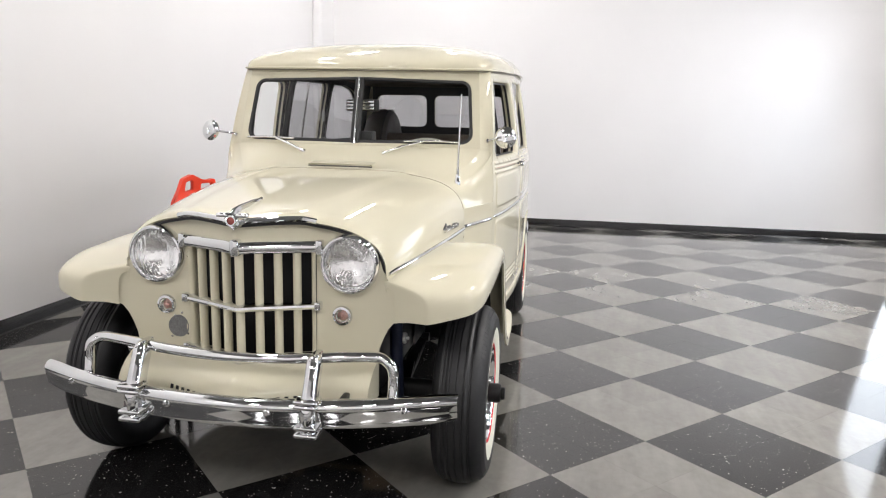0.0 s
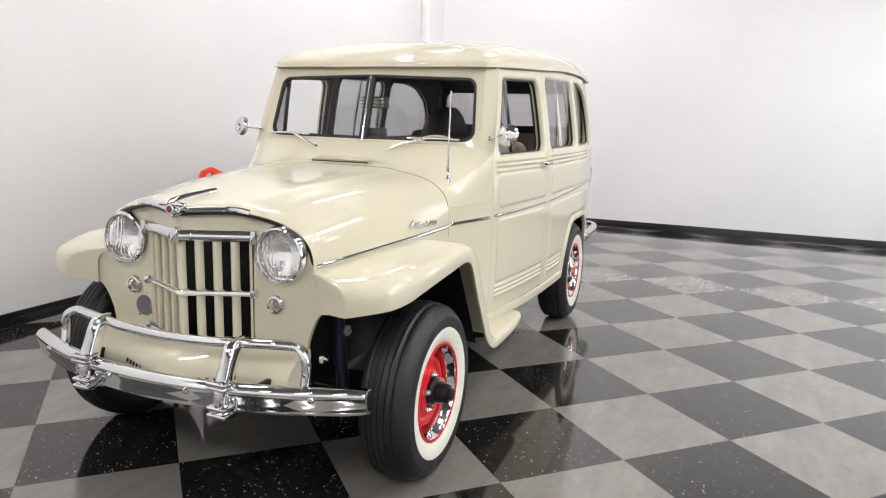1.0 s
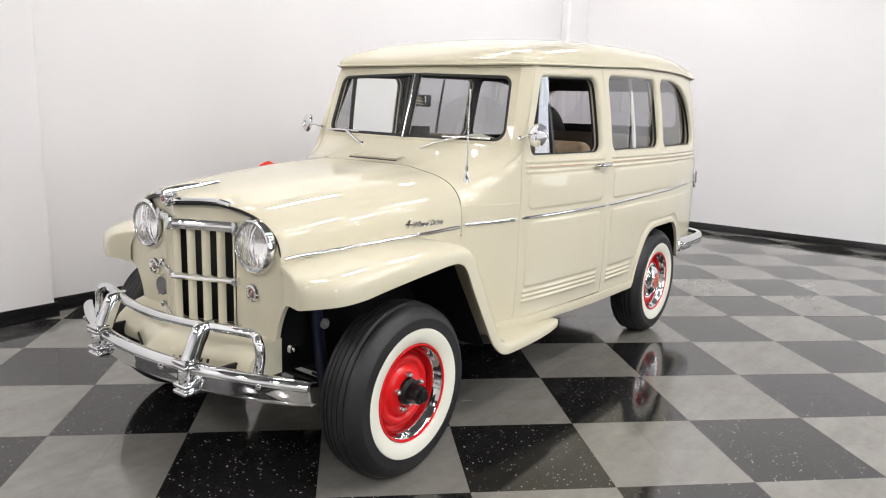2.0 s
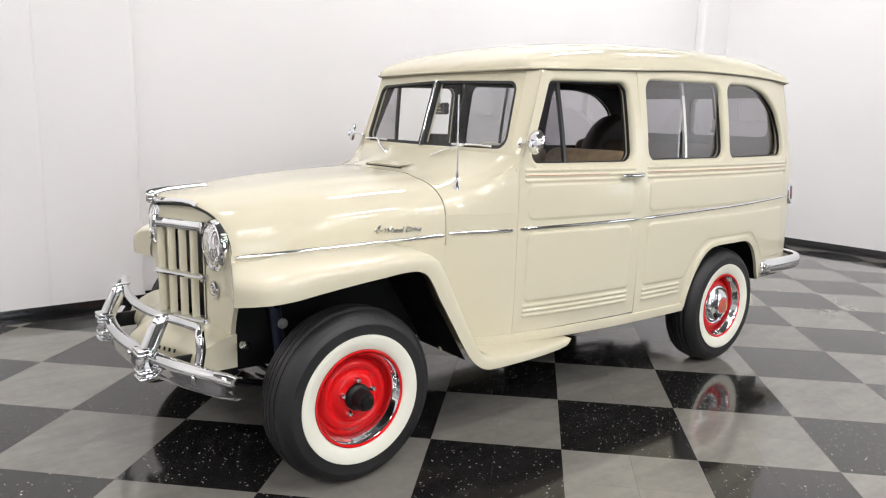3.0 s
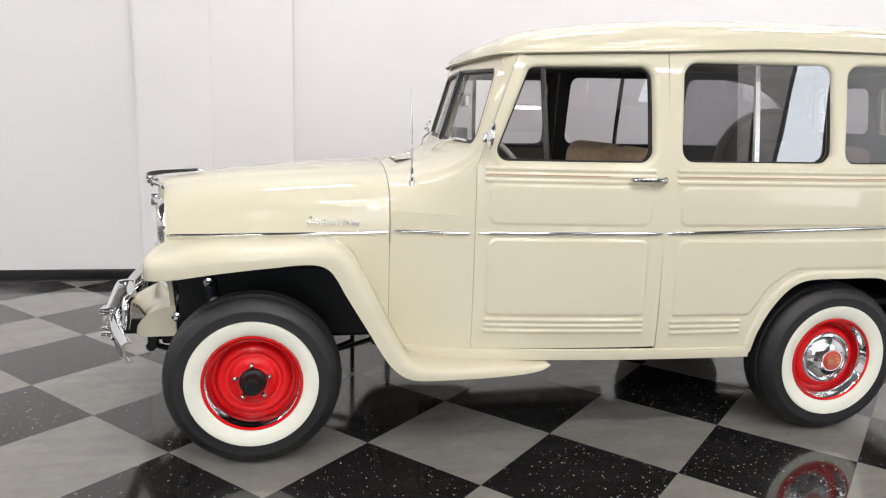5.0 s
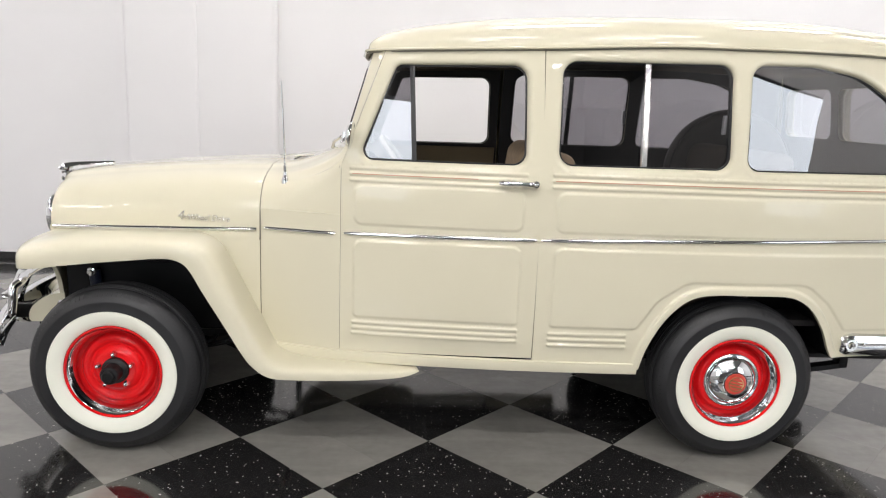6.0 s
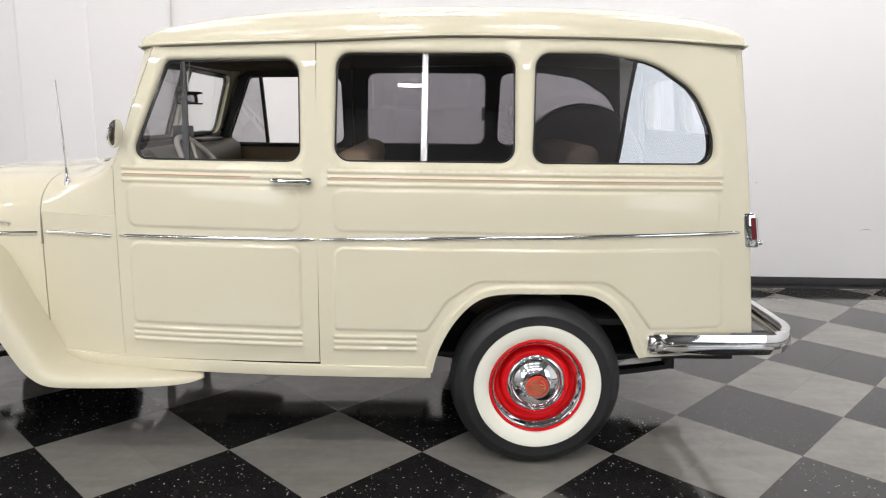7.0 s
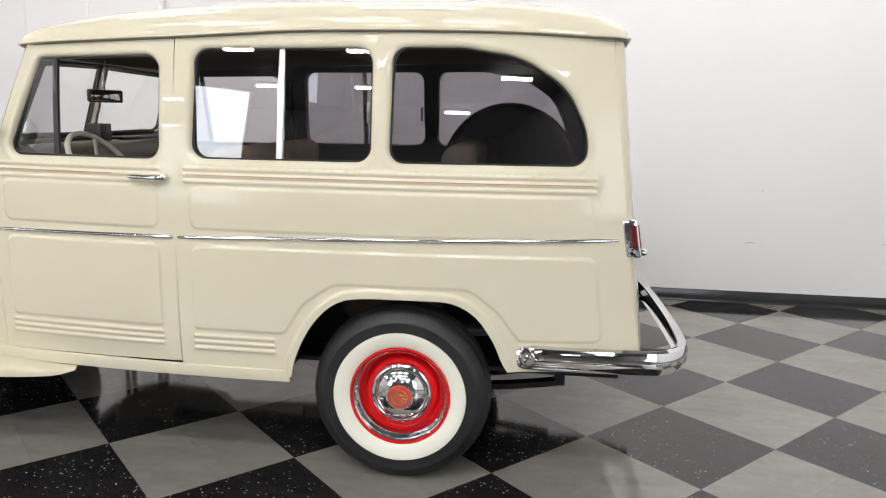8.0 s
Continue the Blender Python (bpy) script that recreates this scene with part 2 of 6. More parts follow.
def fillet(pts, seg=6):
    """Polygon (x, y, radius) with rounded corners."""
    out, n = [], len(pts)
    for i in range(n):
        p, a, b = (np.array(pts[j][:2], float) for j in (i, i - 1, (i + 1) % n))
        r = pts[i][2] if len(pts[i]) > 2 else 0
        if r <= 0:
            out.append(tuple(p))
            continue
        da, db = (a - p) / np.linalg.norm(a - p), (b - p) / np.linalg.norm(b - p)
        half = math.acos(max(-1, min(1, float(da @ db)))) / 2
        t = min(r / math.tan(half), 0.48 * np.linalg.norm(a - p), 0.48 * np.linalg.norm(b - p))
        p0, p2 = p + da * t, p + db * t
        for k in range(seg + 1):
            u = k / seg
            w = math.cos(math.pi / 2 - half)
            q = ((1 - u) ** 2 * p0 + 2 * u * (1 - u) * w * p + u * u * p2) / ((1 - u) ** 2 + 2 * u * (1 - u) * w + u * u)
            out.append(tuple(q))
    return out


def dense(loop, step, closed=True):
    out, n = [], len(loop)
    for i in range(n if closed else n - 1):
        a, b = np.array(loop[i], float), np.array(loop[(i + 1) % n], float)
        k = max(1, int(math.ceil(np.linalg.norm(b - a) / step)))
        out += [tuple(a + (b - a) * j / k) for j in range(k)]
    if not closed:
        out.append(tuple(loop[-1]))
    return out


def gap(pts, loop, closed=True):
    """Distance of points to a polyline."""
    a = np.array(loop, float)
    b = np.roll(a, -1, axis=0)
    if not closed:
        a, b = a[:-1], b[:-1]
    best = np.full(len(pts), 1e9)
    for p, q in zip(a, b):
        d = q - p
        t = np.clip(((pts - p) @ d) / max(d @ d, 1e-12), 0, 1)
        best = np.minimum(best, np.linalg.norm(pts - p - t[:, None] * d, axis=1))
    return best


def inside(pts, loop):
    a = np.array(loop, float)
    b = np.roll(a, -1, axis=0)
    hit = np.zeros(len(pts), bool)
    x, y = pts[:, 0], pts[:, 1]
    for (x0, y0), (x1, y1) in zip(a, b):
        if y0 == y1:
            continue
        c = ((y0 > y) != (y1 > y)) & (x < (x1 - x0) * (y - y0) / (y1 - y0) + x0)
        hit ^= c
    return hit


def shifted(loop, d, closed=True):
    """Loop moved d along its left normal."""
    a = np.array(loop, float)
    if closed:
        t = np.roll(a, -1, 0) - np.roll(a, 1, 0)
    else:
        t = np.gradient(a, axis=0)
    t /= np.linalg.norm(t, axis=1)[:, None] + 1e-12
    return [tuple(p) for p in a + d * np.stack([-t[:, 1], t[:, 0]], 1)]


def plate(outer, holes, f, step=0.04, feats=(), rolls=(), flange=0.018, hole_flange=0.03, flip=False):
    """A pressed sheet: outer and holes are loops in (u, v); f(u, v, depth) gives the points. feats: (loop, closed, offsets, height(distance)).
    rolls: radius by which the sheet turns inward at each hole."""
    from mathutils.geometry import delaunay_2d_cdt
    outer = dense(outer, step)
    holes = [dense(h, min(step, 0.03)) for h in holes]
    loops = [outer] + holes
    pts, edges = [], []
    for lp in loops:
        s = len(pts)
        pts += lp
        edges += [(s + i, s + (i + 1) % len(lp)) for i in range(len(lp))]
    extra = []
    for h, r in zip(holes, rolls):
        for k in (0.12, 0.3, 0.6, 1.0, 1.3):
            for sgn in (1, -1):
                extra += shifted(h, sgn * r * k)
    for lp, closed, offs, _ in feats:
        d = dense(lp, 0.018, closed)
        for o in offs:
            extra += shifted(d, o, closed)
            if not closed and o > 0:
                for (ex_, ey_), turn in ((lp[0], 0.5), (lp[-1], -0.5)):
                    extra += [(ex_ + o * math.cos(math.pi * (turn + k / 6)), ey_ + o * math.sin(math.pi * (turn + k / 6))) for k in range(1, 6)]
    a = np.array(outer)
    us, vs = np.arange(a[:, 0].min() + step / 2, a[:, 0].max(), step), np.arange(a[:, 1].min() + step / 2, a[:, 1].max(), step)
    gridp = np.array([(u + (step / 2 if j % 2 else 0), v) for j, v in enumerate(vs) for u in us])
    if len(extra):
        ex = np.array(extra)
        d = np.min([gap(gridp, lp) for lp in loops], axis=0)
        gridp = gridp[d > step * 0.4]
        keep = np.ones(len(gridp), bool)
        for i in range(0, len(gridp)):
            keep[i] = np.min(np.abs(ex - gridp[i]).max(axis=1)) > step * 0.35
        gridp = gridp[keep]
        de = np.min([gap(ex, lp) for lp in loops], axis=0)
        ex = ex[de > 0.0015]
        gridp = np.concatenate([gridp, ex]) if len(ex) else gridp
    else:
        d = np.min([gap(gridp, lp) for lp in loops], axis=0)
        gridp = gridp[d > step * 0.4]
    ok = inside(gridp, outer)
    for h in holes:
        ok &= ~inside(gridp, h)
    allp = pts + [tuple(p) for p in gridp[ok]]
    v2, _, tri, *_ = delaunay_2d_cdt([Vector(p) for p in allp], edges, [], 0, 1e-6)
    uv = np.array([tuple(v) for v in v2])
    tri = np.array([t for t in tri if len(t) == 3])
    cen = uv[tri].mean(axis=1)
    ok = inside(cen, outer)
    for h in holes:
        ok &= ~inside(cen, h)
    tri = tri[ok]
    e1, e2 = uv[tri[:, 1]] - uv[tri[:, 0]], uv[tri[:, 2]] - uv[tri[:, 0]]
    area = e1[:, 0] * e2[:, 1] - e1[:, 1] * e2[:, 0]
    tri[area < 0] = tri[area < 0][:, ::-1]
    tri = tri[np.abs(area) > 1e-9]

    def depth(p):
        dep = np.zeros(len(p))
        for h, r in zip(holes, rolls):
            d = np.clip(gap(p, h), 0, r)
            dep += r - np.sqrt(np.maximum(r * r - (r - d) ** 2, 0))
        for lp, closed, _, height in feats:
            d = gap(p, lp, closed)
            if closed:
                d = np.where(inside(p, lp), -d, d)
            dep -= height(d)
        return dep

    verts = [tuple(p) for p in f(uv[:, 0], uv[:, 1], depth(uv))]
    faces = [tuple(t) for t in tri]
    for li, lp in enumerate(loops):
        fl = flange if li == 0 else hole_flange
        if not fl:
            continue
        p = np.array(lp)
        dep = depth(p)
        s = len(verts)
        n = len(lp)
        verts += [tuple(q) for q in f(p[:, 0], p[:, 1], dep)] + [tuple(q) for q in f(p[:, 0], p[:, 1], dep + fl)]
        for i in range(n):
            j = (i + 1) % n
            faces.append((s + i, s + n + i, s + n + j, s + j))
    return verts, ([tuple(reversed(t)) for t in faces] if flip else faces)


def loft(rows, close_u=False, close_v=False):
    n, m = len(rows), len(rows[0])
    verts = [tuple(p) for r in rows for p in r]
    faces = []
    for i in range(n if close_v else n - 1):
        for j in range(m if close_u else m - 1):
            a, b = i * m + j, i * m + (j + 1) % m
            c, d = ((i + 1) % n) * m + (j + 1) % m, ((i + 1) % n) * m + j
            faces.append((a, b, c, d))
    return verts, faces


def sweep(path, section, up=(0, 0, 1), closed=False, caps=True, scale=None):
    """Section (a, b) swept along a path: a to the side, b towards up."""
    P = np.array(path, float)
    n = len(P)
    T = (np.roll(P, -1, 0) - np.roll(P, 1, 0)) if closed else np.gradient(P, axis=0)
    T /= np.linalg.norm(T, axis=1)[:, None] + 1e-12
    rows = []
    for i in range(n):
        u = np.array(up[i] if np.ndim(up) == 2 else up, float)
        side = np.cross(T[i], u)
        side /= np.linalg.norm(side) + 1e-12
        w = np.cross(side, T[i])
        k = 1 if scale is None else scale[i]
        rows.append([tuple(P[i] + k * (a * side + b * w)) for a, b in section])
    verts, faces = loft(rows, close_u=True, close_v=closed)
    if caps and not closed:
        m = len(section)
        faces += [tuple(range(m))[::-1], tuple((n - 1) * m + j for j in range(m))]
    return verts, faces


def ring(r, seg=12, squash=1.0):
    return [(r * math.cos(2 * math.pi * k / seg), squash * r * math.sin(2 * math.pi * k / seg)) for k in range(seg)]


def tube(name, path, r, material, parent, label="", seg=12, closed=False, scale=None):
    P = np.array(path, float)
    T = np.gradient(P, axis=0)
    up = (0, 0, 1)
    if np.max(np.abs(T[:, 2]) / (np.linalg.norm(T, axis=1) + 1e-9)) > 0.9:
        # a frame that never meets the path's own direction
        mean = np.cross(P[1] - P[0], P[-1] - P[0])
        up = mean / np.linalg.norm(mean) if np.linalg.norm(mean) > 1e-5 else (1, 0, 0) if abs(T[0][0]) < abs(T[0][2]) else (0, 1, 0)
    v, f = sweep(path, ring(r, seg), up=up, closed=closed, scale=scale)
    return make(name, v, f, material, parent, label, smooth=50)


def curve_pts(ctrl, n=24, closed=False):
    """Catmull-Rom through control points."""
    C = [np.array(c, float) for c in ctrl]
    m = len(C)
    out = []
    for i in range(m if closed else m - 1):
        p0, p1, p2, p3 = (C[(i + k) % m] if closed else C[min(max(i + k, 0), m - 1)] for k in (-1, 0, 1, 2))
        for k in range(n):
            t = k / n
            out.append(tuple(0.5 * (2 * p1 + (p2 - p0) * t + (2 * p0 - 5 * p1 + 4 * p2 - p3) * t * t + (3 * p1 - p0 - 3 * p2 + p3) * t ** 3)))
    if not closed:
        out.append(tuple(C[-1]))
    return out


def lathe(name, profile, material, parent, label="", axis="Y", at=(0, 0, 0), seg=48, sign=1, smooth=35):
    """Profile (radius, height along the axis)."""
    rows = []
    for k in range(seg):
        a = 2 * math.pi * k / seg
        c, s = math.cos(a), math.sin(a)
        rows.append([{"Y": (r * c, sign * h, r * s), "X": (sign * h, r * c, r * s), "Z": (r * c, r * s, sign * h)}[axis] for r, h in profile])
    v, f = loft(rows, close_v=True)
    v = [(x + at[0], y + at[1], z + at[2]) for x, y, z in v]
    return make(name, v, f, material, parent, label, smooth=smooth)


def block(name, lo, hi, material, parent=None, label="", bevel=0.004, seg=2, taper=None):
    bm = bmesh.new()
    bmesh.ops.create_cube(bm, size=1)
    lo, hi = Vector(lo), Vector(hi)
    for v in bm.verts:
        v.co = Vector([(lo[i] + hi[i]) / 2 + v.co[i] * (hi[i] - lo[i]) for i in range(3)])
    if taper:
        taper(bm)
    if bevel:
        bmesh.ops.bevel(bm, geom=list(bm.edges), offset=bevel, segments=seg, affect="EDGES", profile=0.5)
    return part(name, bm, material, parent, label)


def cushion(name, lo, hi, material, parent, label="", r=0.06, seg=4, bend=None):
    bm = bmesh.new()
    bmesh.ops.create_cube(bm, size=1)
    lo, hi = Vector(lo), Vector(hi)
    for v in bm.verts:
        v.co = Vector([(lo[i] + hi[i]) / 2 + v.co[i] * (hi[i] - lo[i]) for i in range(3)])
    bmesh.ops.bevel(bm, geom=list(bm.edges), offset=r, segments=seg, affect="EDGES", profile=0.5)
    if bend:
        for v in bm.verts:
            v.co = bend(v.co)
    return part(name, bm, material, parent, label, smooth=60)

# ---- the room ----
BACK, END, FAR_X, FRONT_Y, TOP = 2.53, 7.70, -9.0, -24.0, 5.2


def wall_box(name, lo, hi, material, label):
    ob = block(name, lo, hi, material, None, "", bevel=0.0)
    return tagged(ob, label, "wall", kind="structure")


def panel_wall(name, x0, x1, y, thick, label, z1=TOP):
    """One flat length of the back wall with softly rounded upright edges."""
    bm = bmesh.new()
    bmesh.ops.create_cube(bm, size=1)
    for v in bm.verts:
        v.co = Vector(((x0 + x1) / 2 + v.co.x * (x1 - x0), y + thick / 2 + v.co.y * thick, z1 / 2 + v.co.z * z1))
    bmesh.ops.bevel(bm, geom=[e for e in bm.edges if abs(e.verts[0].co.z - e.verts[1].co.z) > 1], offset=0.045, segments=6, affect="EDGES", profile=0.5)
    return tagged(part(name, bm, WALL, None), label, "wall", kind="structure")


panel_wall("wall_back", FAR_X - 0.2, END + 0.2, BACK, 0.25, "white painted drywall behind the parked wagon")
panel_wall("wall_pilaster_1", -1.195, -0.575, BACK - 0.115, 0.12, "shallow white boxed-out wall panel")
panel_wall("wall_pilaster_2", -0.625, 0.06, BACK - 0.106, 0.11, "shallow white boxed-out wall panel")
panel_wall("wall_pilaster_3", 7.15, END + 0.05, BACK - 0.13, 0.14, "white boxed column in the corner of the room")
wall_box("wall_end", (END, -9.5, 0), (END + 0.25, BACK, TOP), WALL, "plain white painted end wall")
# added out-of-view walls; their dark colour keeps the window reflections dim
wall_box("wall_end_far", (END, FRONT_Y - 0.2, 0), (END + 0.25, -9.5, TOP), UNSEEN_WALL, "unseen end wall, coloured dark grey to stand for lack of light")
wall_box("wall_front", (FAR_X - 0.2, FRONT_Y - 0.25, 0), (END + 0.25, FRONT_Y, TOP), UNSEEN_WALL, "unseen wall added on the open side, dark grey to dim reflections")
wall_box("wall_far", (FAR_X - 0.25, FRONT_Y, 0), (FAR_X, BACK, TOP), WALL, "white wall at the far end of the showroom")
tagged(block("ceiling", (FAR_X - 0.25, FRONT_Y - 0.25, TOP), (END + 0.25, BACK + 0.25, TOP + 0.2), CEIL, None, bevel=0), "dark grey showroom ceiling", "ceiling", kind="structure")


def baseboard(name, path, out):
    """Cove base along a wall: a thin strip with a rounded top and a small toe."""
    prof = [(0, 0.0), (0.011, 0.0), (0.008, 0.008), (0.006, 0.02), (0.006, 0.096), (0.004, 0.1), (0, 0.101)]
    (x0, y0), (x1, y1) = path
    rows = [[(x + out[0] * a, y + out[1] * a, b) for a, b in prof] for x, y in ((x0, y0), (x1, y1))]
    v, f = loft(rows, close_u=True)
    f += [tuple(range(len(prof))), tuple(range(len(prof), 2 * len(prof)))]
    return tagged(make(name, v, f, BASE, None, smooth=30), "glossy black vinyl cove baseboard", "baseboard", kind="structure")


for i, (a, b, o) in enumerate([((FAR_X, BACK), (-1.195, BACK), (0, -1)), ((-1.205, BACK - 0.115), (0.07, BACK - 0.115), (0, -1)), ((0.06, BACK), (7.15, BACK), (0, -1)),
                               ((7.14, BACK - 0.13), (END, BACK - 0.13), (0, -1)), ((END, BACK - 0.13), (END, FRONT_Y), (-1, 0)),
                               ((-1.195, BACK), (-1.195, BACK - 0.118), (-1, 0)), ((0.06, BACK), (0.06, BACK - 0.118), (1, 0)), ((7.15, BACK), (7.15, BACK - 0.133), (-1, 0)),
                               ((FAR_X, FRONT_Y), (END, FRONT_Y), (0, 1)), ((FAR_X, FRONT_Y), (FAR_X, BACK), (1, 0))]):
    baseboard("baseboard_%d" % (i + 1), (a, b), o)

# ceiling lights: long fittings with a glowing diffuser, in rows
fitting = thing("ceiling_light", "long white ceiling light with a glowing diffuser", "ceiling light", pose(0, 0, TOP - 0.02), "ceiling lights")
block("housing", (-0.62, -0.11, -0.05), (0.62, 0.11, 0.02), STEEL, fitting, bevel=0.01)
make("diffuser", [(x, y, z) for z, e in ((-0.05, 0.0), (-0.09, 0.012)) for x, y in ((-0.60 + e, -0.08 + e), (0.60 - e, -0.08 + e), (0.60 - e, 0.08 - e), (-0.60 + e, 0.08 - e))],
     [(7, 6, 5, 4), (0, 4, 5, 1), (1, 5, 6, 2), (2, 6, 7, 3), (3, 7, 4, 0)], TUBE, fitting, "glowing white diffuser", smooth=0, flip=False)
# x -6.0 row and (6.0, 0.3): unseen extras that brighten nose and end wall
spots = [(x, y) for y in (-8.0, -5.6, -3.6) for x in (-0.5, 1.5, 3.5, 5.4) if (x, y) != (5.4, -5.6) and (x, y) != (5.4, -3.6)] + [(6.0, 0.3)] + [(x, 1.45) for x in (-0.5, 2.2, 4.8)] + [(-3.6, -7.4)] + [(-6.0, y) for y in (1.6, 0.2, -1.2, -2.6, -4.0, -5.4)]
spots += [(x + 0.8 * (k % 2), y) for k, y in enumerate((-10.8, -14.6, -19.0)) for x in (-7.4, -4.4, -1.4, 1.8, 5.4)]
for k, (x, y) in enumerate(spots):
    short = Matrix.Diagonal((0.6 if y < -10 else 1.0, 1.0, 1.0, 1.0))
    if k == 0:
        fitting.matrix_basis = pose(x, y, TOP - 0.02)
    else:
        copy_thing(fitting, pose(x, y, TOP - 0.02) @ short)

# ---- the wagon ----
car = thing("station_wagon", "cream 1950s station wagon with chrome trim, red wheels and whitewall tyres", "car", pose(0, -0.012, 0, 0, 0, 0.36))

plan = ease([0.45, 0.56, 0.92, 1.3, 1.76, 2.2, 2.65, 3.1, 3.35, 3.5, 3.6, 3.68], [0.618, 0.638, 0.745, 0.797, 0.830, 0.838, 0.838, 0.808, 0.778, 0.752, 0.727, 0.695])
gutter_z = ease([0.9, 1.1, 1.4, 1.75, 2.4, 3.0, 3.5], [1.731, 1.740, 1.754, 1.769, 1.800, 1.803, 1.788])


def half(x, z):
    z = np.asarray(z, float)
    return plan(x) - 0.092 * np.clip((z - 1.12) / 0.66, 0, 1.1) ** 1.5 - 0.014 * np.clip((0.75 - z) / 0.35, 0, 1.5) ** 2


def side_map(s):
    def f(u, v, d):
        return np.stack([u, s * (half(u, v) - d), v], 1)
    return f


def bead(w, h):
    return lambda d: h * np.sqrt(np.clip(1 - (np.maximum(d, 0) / w) ** 2, 0, 1)) * (d < w)


def step_in(w, h):
    """A shallow raised field: outside 0, inside h."""
    return lambda d: h * (0.5 - 0.5 * np.sin(np.pi * np.clip(d / w, -0.5, 0.5)))


def capsule(x0, x1, z, slope=0.0):
    return [(x0, z), (x1, z + slope)]


def rib(x0, x1, z, w=0.0080, h=0.0056):
    return (capsule(x0, x1, z), False, (-0.012, -0.0075, -0.005, -0.0025, 0, 0.0025, 0.005, 0.0075, 0.012), bead(w, h))


def field(loop, h=0.0055):
    return (loop, True, (-0.01, -0.005, 0, 0.005, 0.01), step_in(0.014, h))


def door_edge(z):
    return 0.928 + np.clip(np.asarray(z, float) - 1.26, 0, 1) * 0.36


DOOR = [(0.928, 0.452), (1.766, 0.462)] + [(1.766, 1.3), (1.755, 1.770), (1.4, 1.757), (1.15, 1.746), (1.1025, 1.743)] + [(float(door_edge(z)), z) for z in (1.70, 1.6, 1.5, 1.4, 1.3, 1.26)]
DOOR_WIN = fillet([(0.995, 1.288, 0.045), (1.698, 1.292, 0.055), (1.688, 1.700, 0.06), (1.150, 1.683, 0.035)], 7)
WIN_2 = fillet([(1.832, 1.298, 0.06), (2.558, 1.302, 0.06), (2.552, 1.735, 0.06), (1.838, 1.722, 0.06)], 7)
WIN_3 = fillet([(2.628, 1.302, 0.055), (3.385, 1.306, 0.07), (3.385, 1.43, 0.25), (3.30, 1.60, 0.25), (3.12, 1.71, 0.35), (2.90, 1.742, 0.3), (2.634, 1.737, 0.06)], 6)
ARCH = [(2.238, 0.425), (2.262, 0.52), (2.315, 0.63), (2.385, 0.715), (2.455, 0.758), (2.54, 0.772), (2.69, 0.774), (2.85, 0.772), (2.925, 0.752), (2.99, 0.705), (3.05, 0.62), (3.09, 0.53), (3.115, 0.49)]
ARCH = [tuple(p) for p in curve_pts([(x, 0, z) for x, z in ARCH], 4)]
ARCH = [(x, z) for x, _, z in ARCH]
QUARTER = [(1.7705, 0.430)] + ARCH + [(3.645, 0.500), (3.60, 0.75), (3.555, 1.05), (3.515, 1.35), (3.475, 1.65), (3.466, 1.790), (3.2, 1.801), (2.8, 1.807), (2.4, 1.804), (2.0, 1.787), (1.7595, 1.772)]
COWL = [(0.568, 0.40), (0.9262, 0.405), (0.9262, 1.055), (0.568, 1.055)]

arch_lip = (ARCH, False, (0.004, 0.012, 0.020, 0.026, 0.031, 0.036, 0.042), lambda d: 0.012 * (0.5 - 0.5 * np.sin(np.pi * np.clip((d - 0.031) / 0.014, -0.5, 0.5))))
door_feats = [rib(0.97, 1.70, z) for z in (1.257, 1.232, 1.207)] + [rib(0.985, 1.69, z, h=0.0046) for z in (0.586, 0.561, 0.536)]
door_feats += [field(fillet([(0.985, 1.020, 0.035), (1.695, 1.020, 0.035), (1.695, 1.188, 0.035), (0.985, 1.188, 0.035)], 5)),
               field(fillet([(0.985, 0.612, 0.02), (1.695, 0.612, 0.02), (1.695, 0.952, 0.04), (0.985, 0.952, 0.04)], 5))]
quarter_feats = [rib(1.815, 3.42, z) for z in (1.261, 1.236, 1.211)] + [rib(1.835, 2.165, z, h=0.0046) for z in (0.577, 0.551, 0.525)] + [arch_lip]
quarter_feats += [field(fillet([(1.835, 1.022, 0.035), (3.43, 1.022, 0.05), (3.41, 1.190, 0.05), (1.835, 1.188, 0.035)], 5)),
                  field(fillet([(1.835, 0.608, 0.015), (2.212, 0.608, 0.03), (2.292, 0.735, 0.12), (2.415, 0.822, 0.12), (2.955, 0.822, 0.12), (3.065, 0.735, 0.12), (3.155, 0.618, 0.02), (3.48, 0.618, 0.03), (3.435, 0.955, 0.04), (1.835, 0.953, 0.04)], 5))]


def ring_strip(loop, s, d0, w, r, name, material, parent, label=""):
    """A rubber seal along an opening."""
    c = np.array(dense(loop, 0.02))
    p3 = side_map(s)(c[:, 0], c[:, 1], np.full(len(c), d0))
    n = np.tile([0, s, 0], (len(c), 1)).astype(float)
    v, f = sweep(p3, [(-w / 2, -r), (w / 2, -r), (w / 2, r), (-w / 2, r)], up=n, closed=True)
    return make(name, v, f, material, parent, label, smooth=30)


def pane(loop, s, x0, d, turn, name, material, parent, grow=0.008, tip=5.5):
    """A flat pane, leaning in by tip degrees and turned in plan."""
    y0, z0 = float(half(x0, 1.30)) - d, 1.30

    def flat(u, vv, dd):
        return np.stack([u, s * (y0 - math.tan(radians(tip)) * (vv - z0) - math.tan(radians(turn)) * (u - x0)), vv], 1)
    lp = np.array(loop, float)
    c = lp.mean(axis=0)
    lp = c + (lp - c) * (1 + grow / np.linalg.norm(lp - c, axis=1)[:, None])
    v, f = plate([tuple(p) for p in lp], [], flat, step=0.3, flange=0)
    ob = make(name, v, f, material, parent, smooth=30, flip=s > 0)
    ob.visible_shadow = False
    return ob


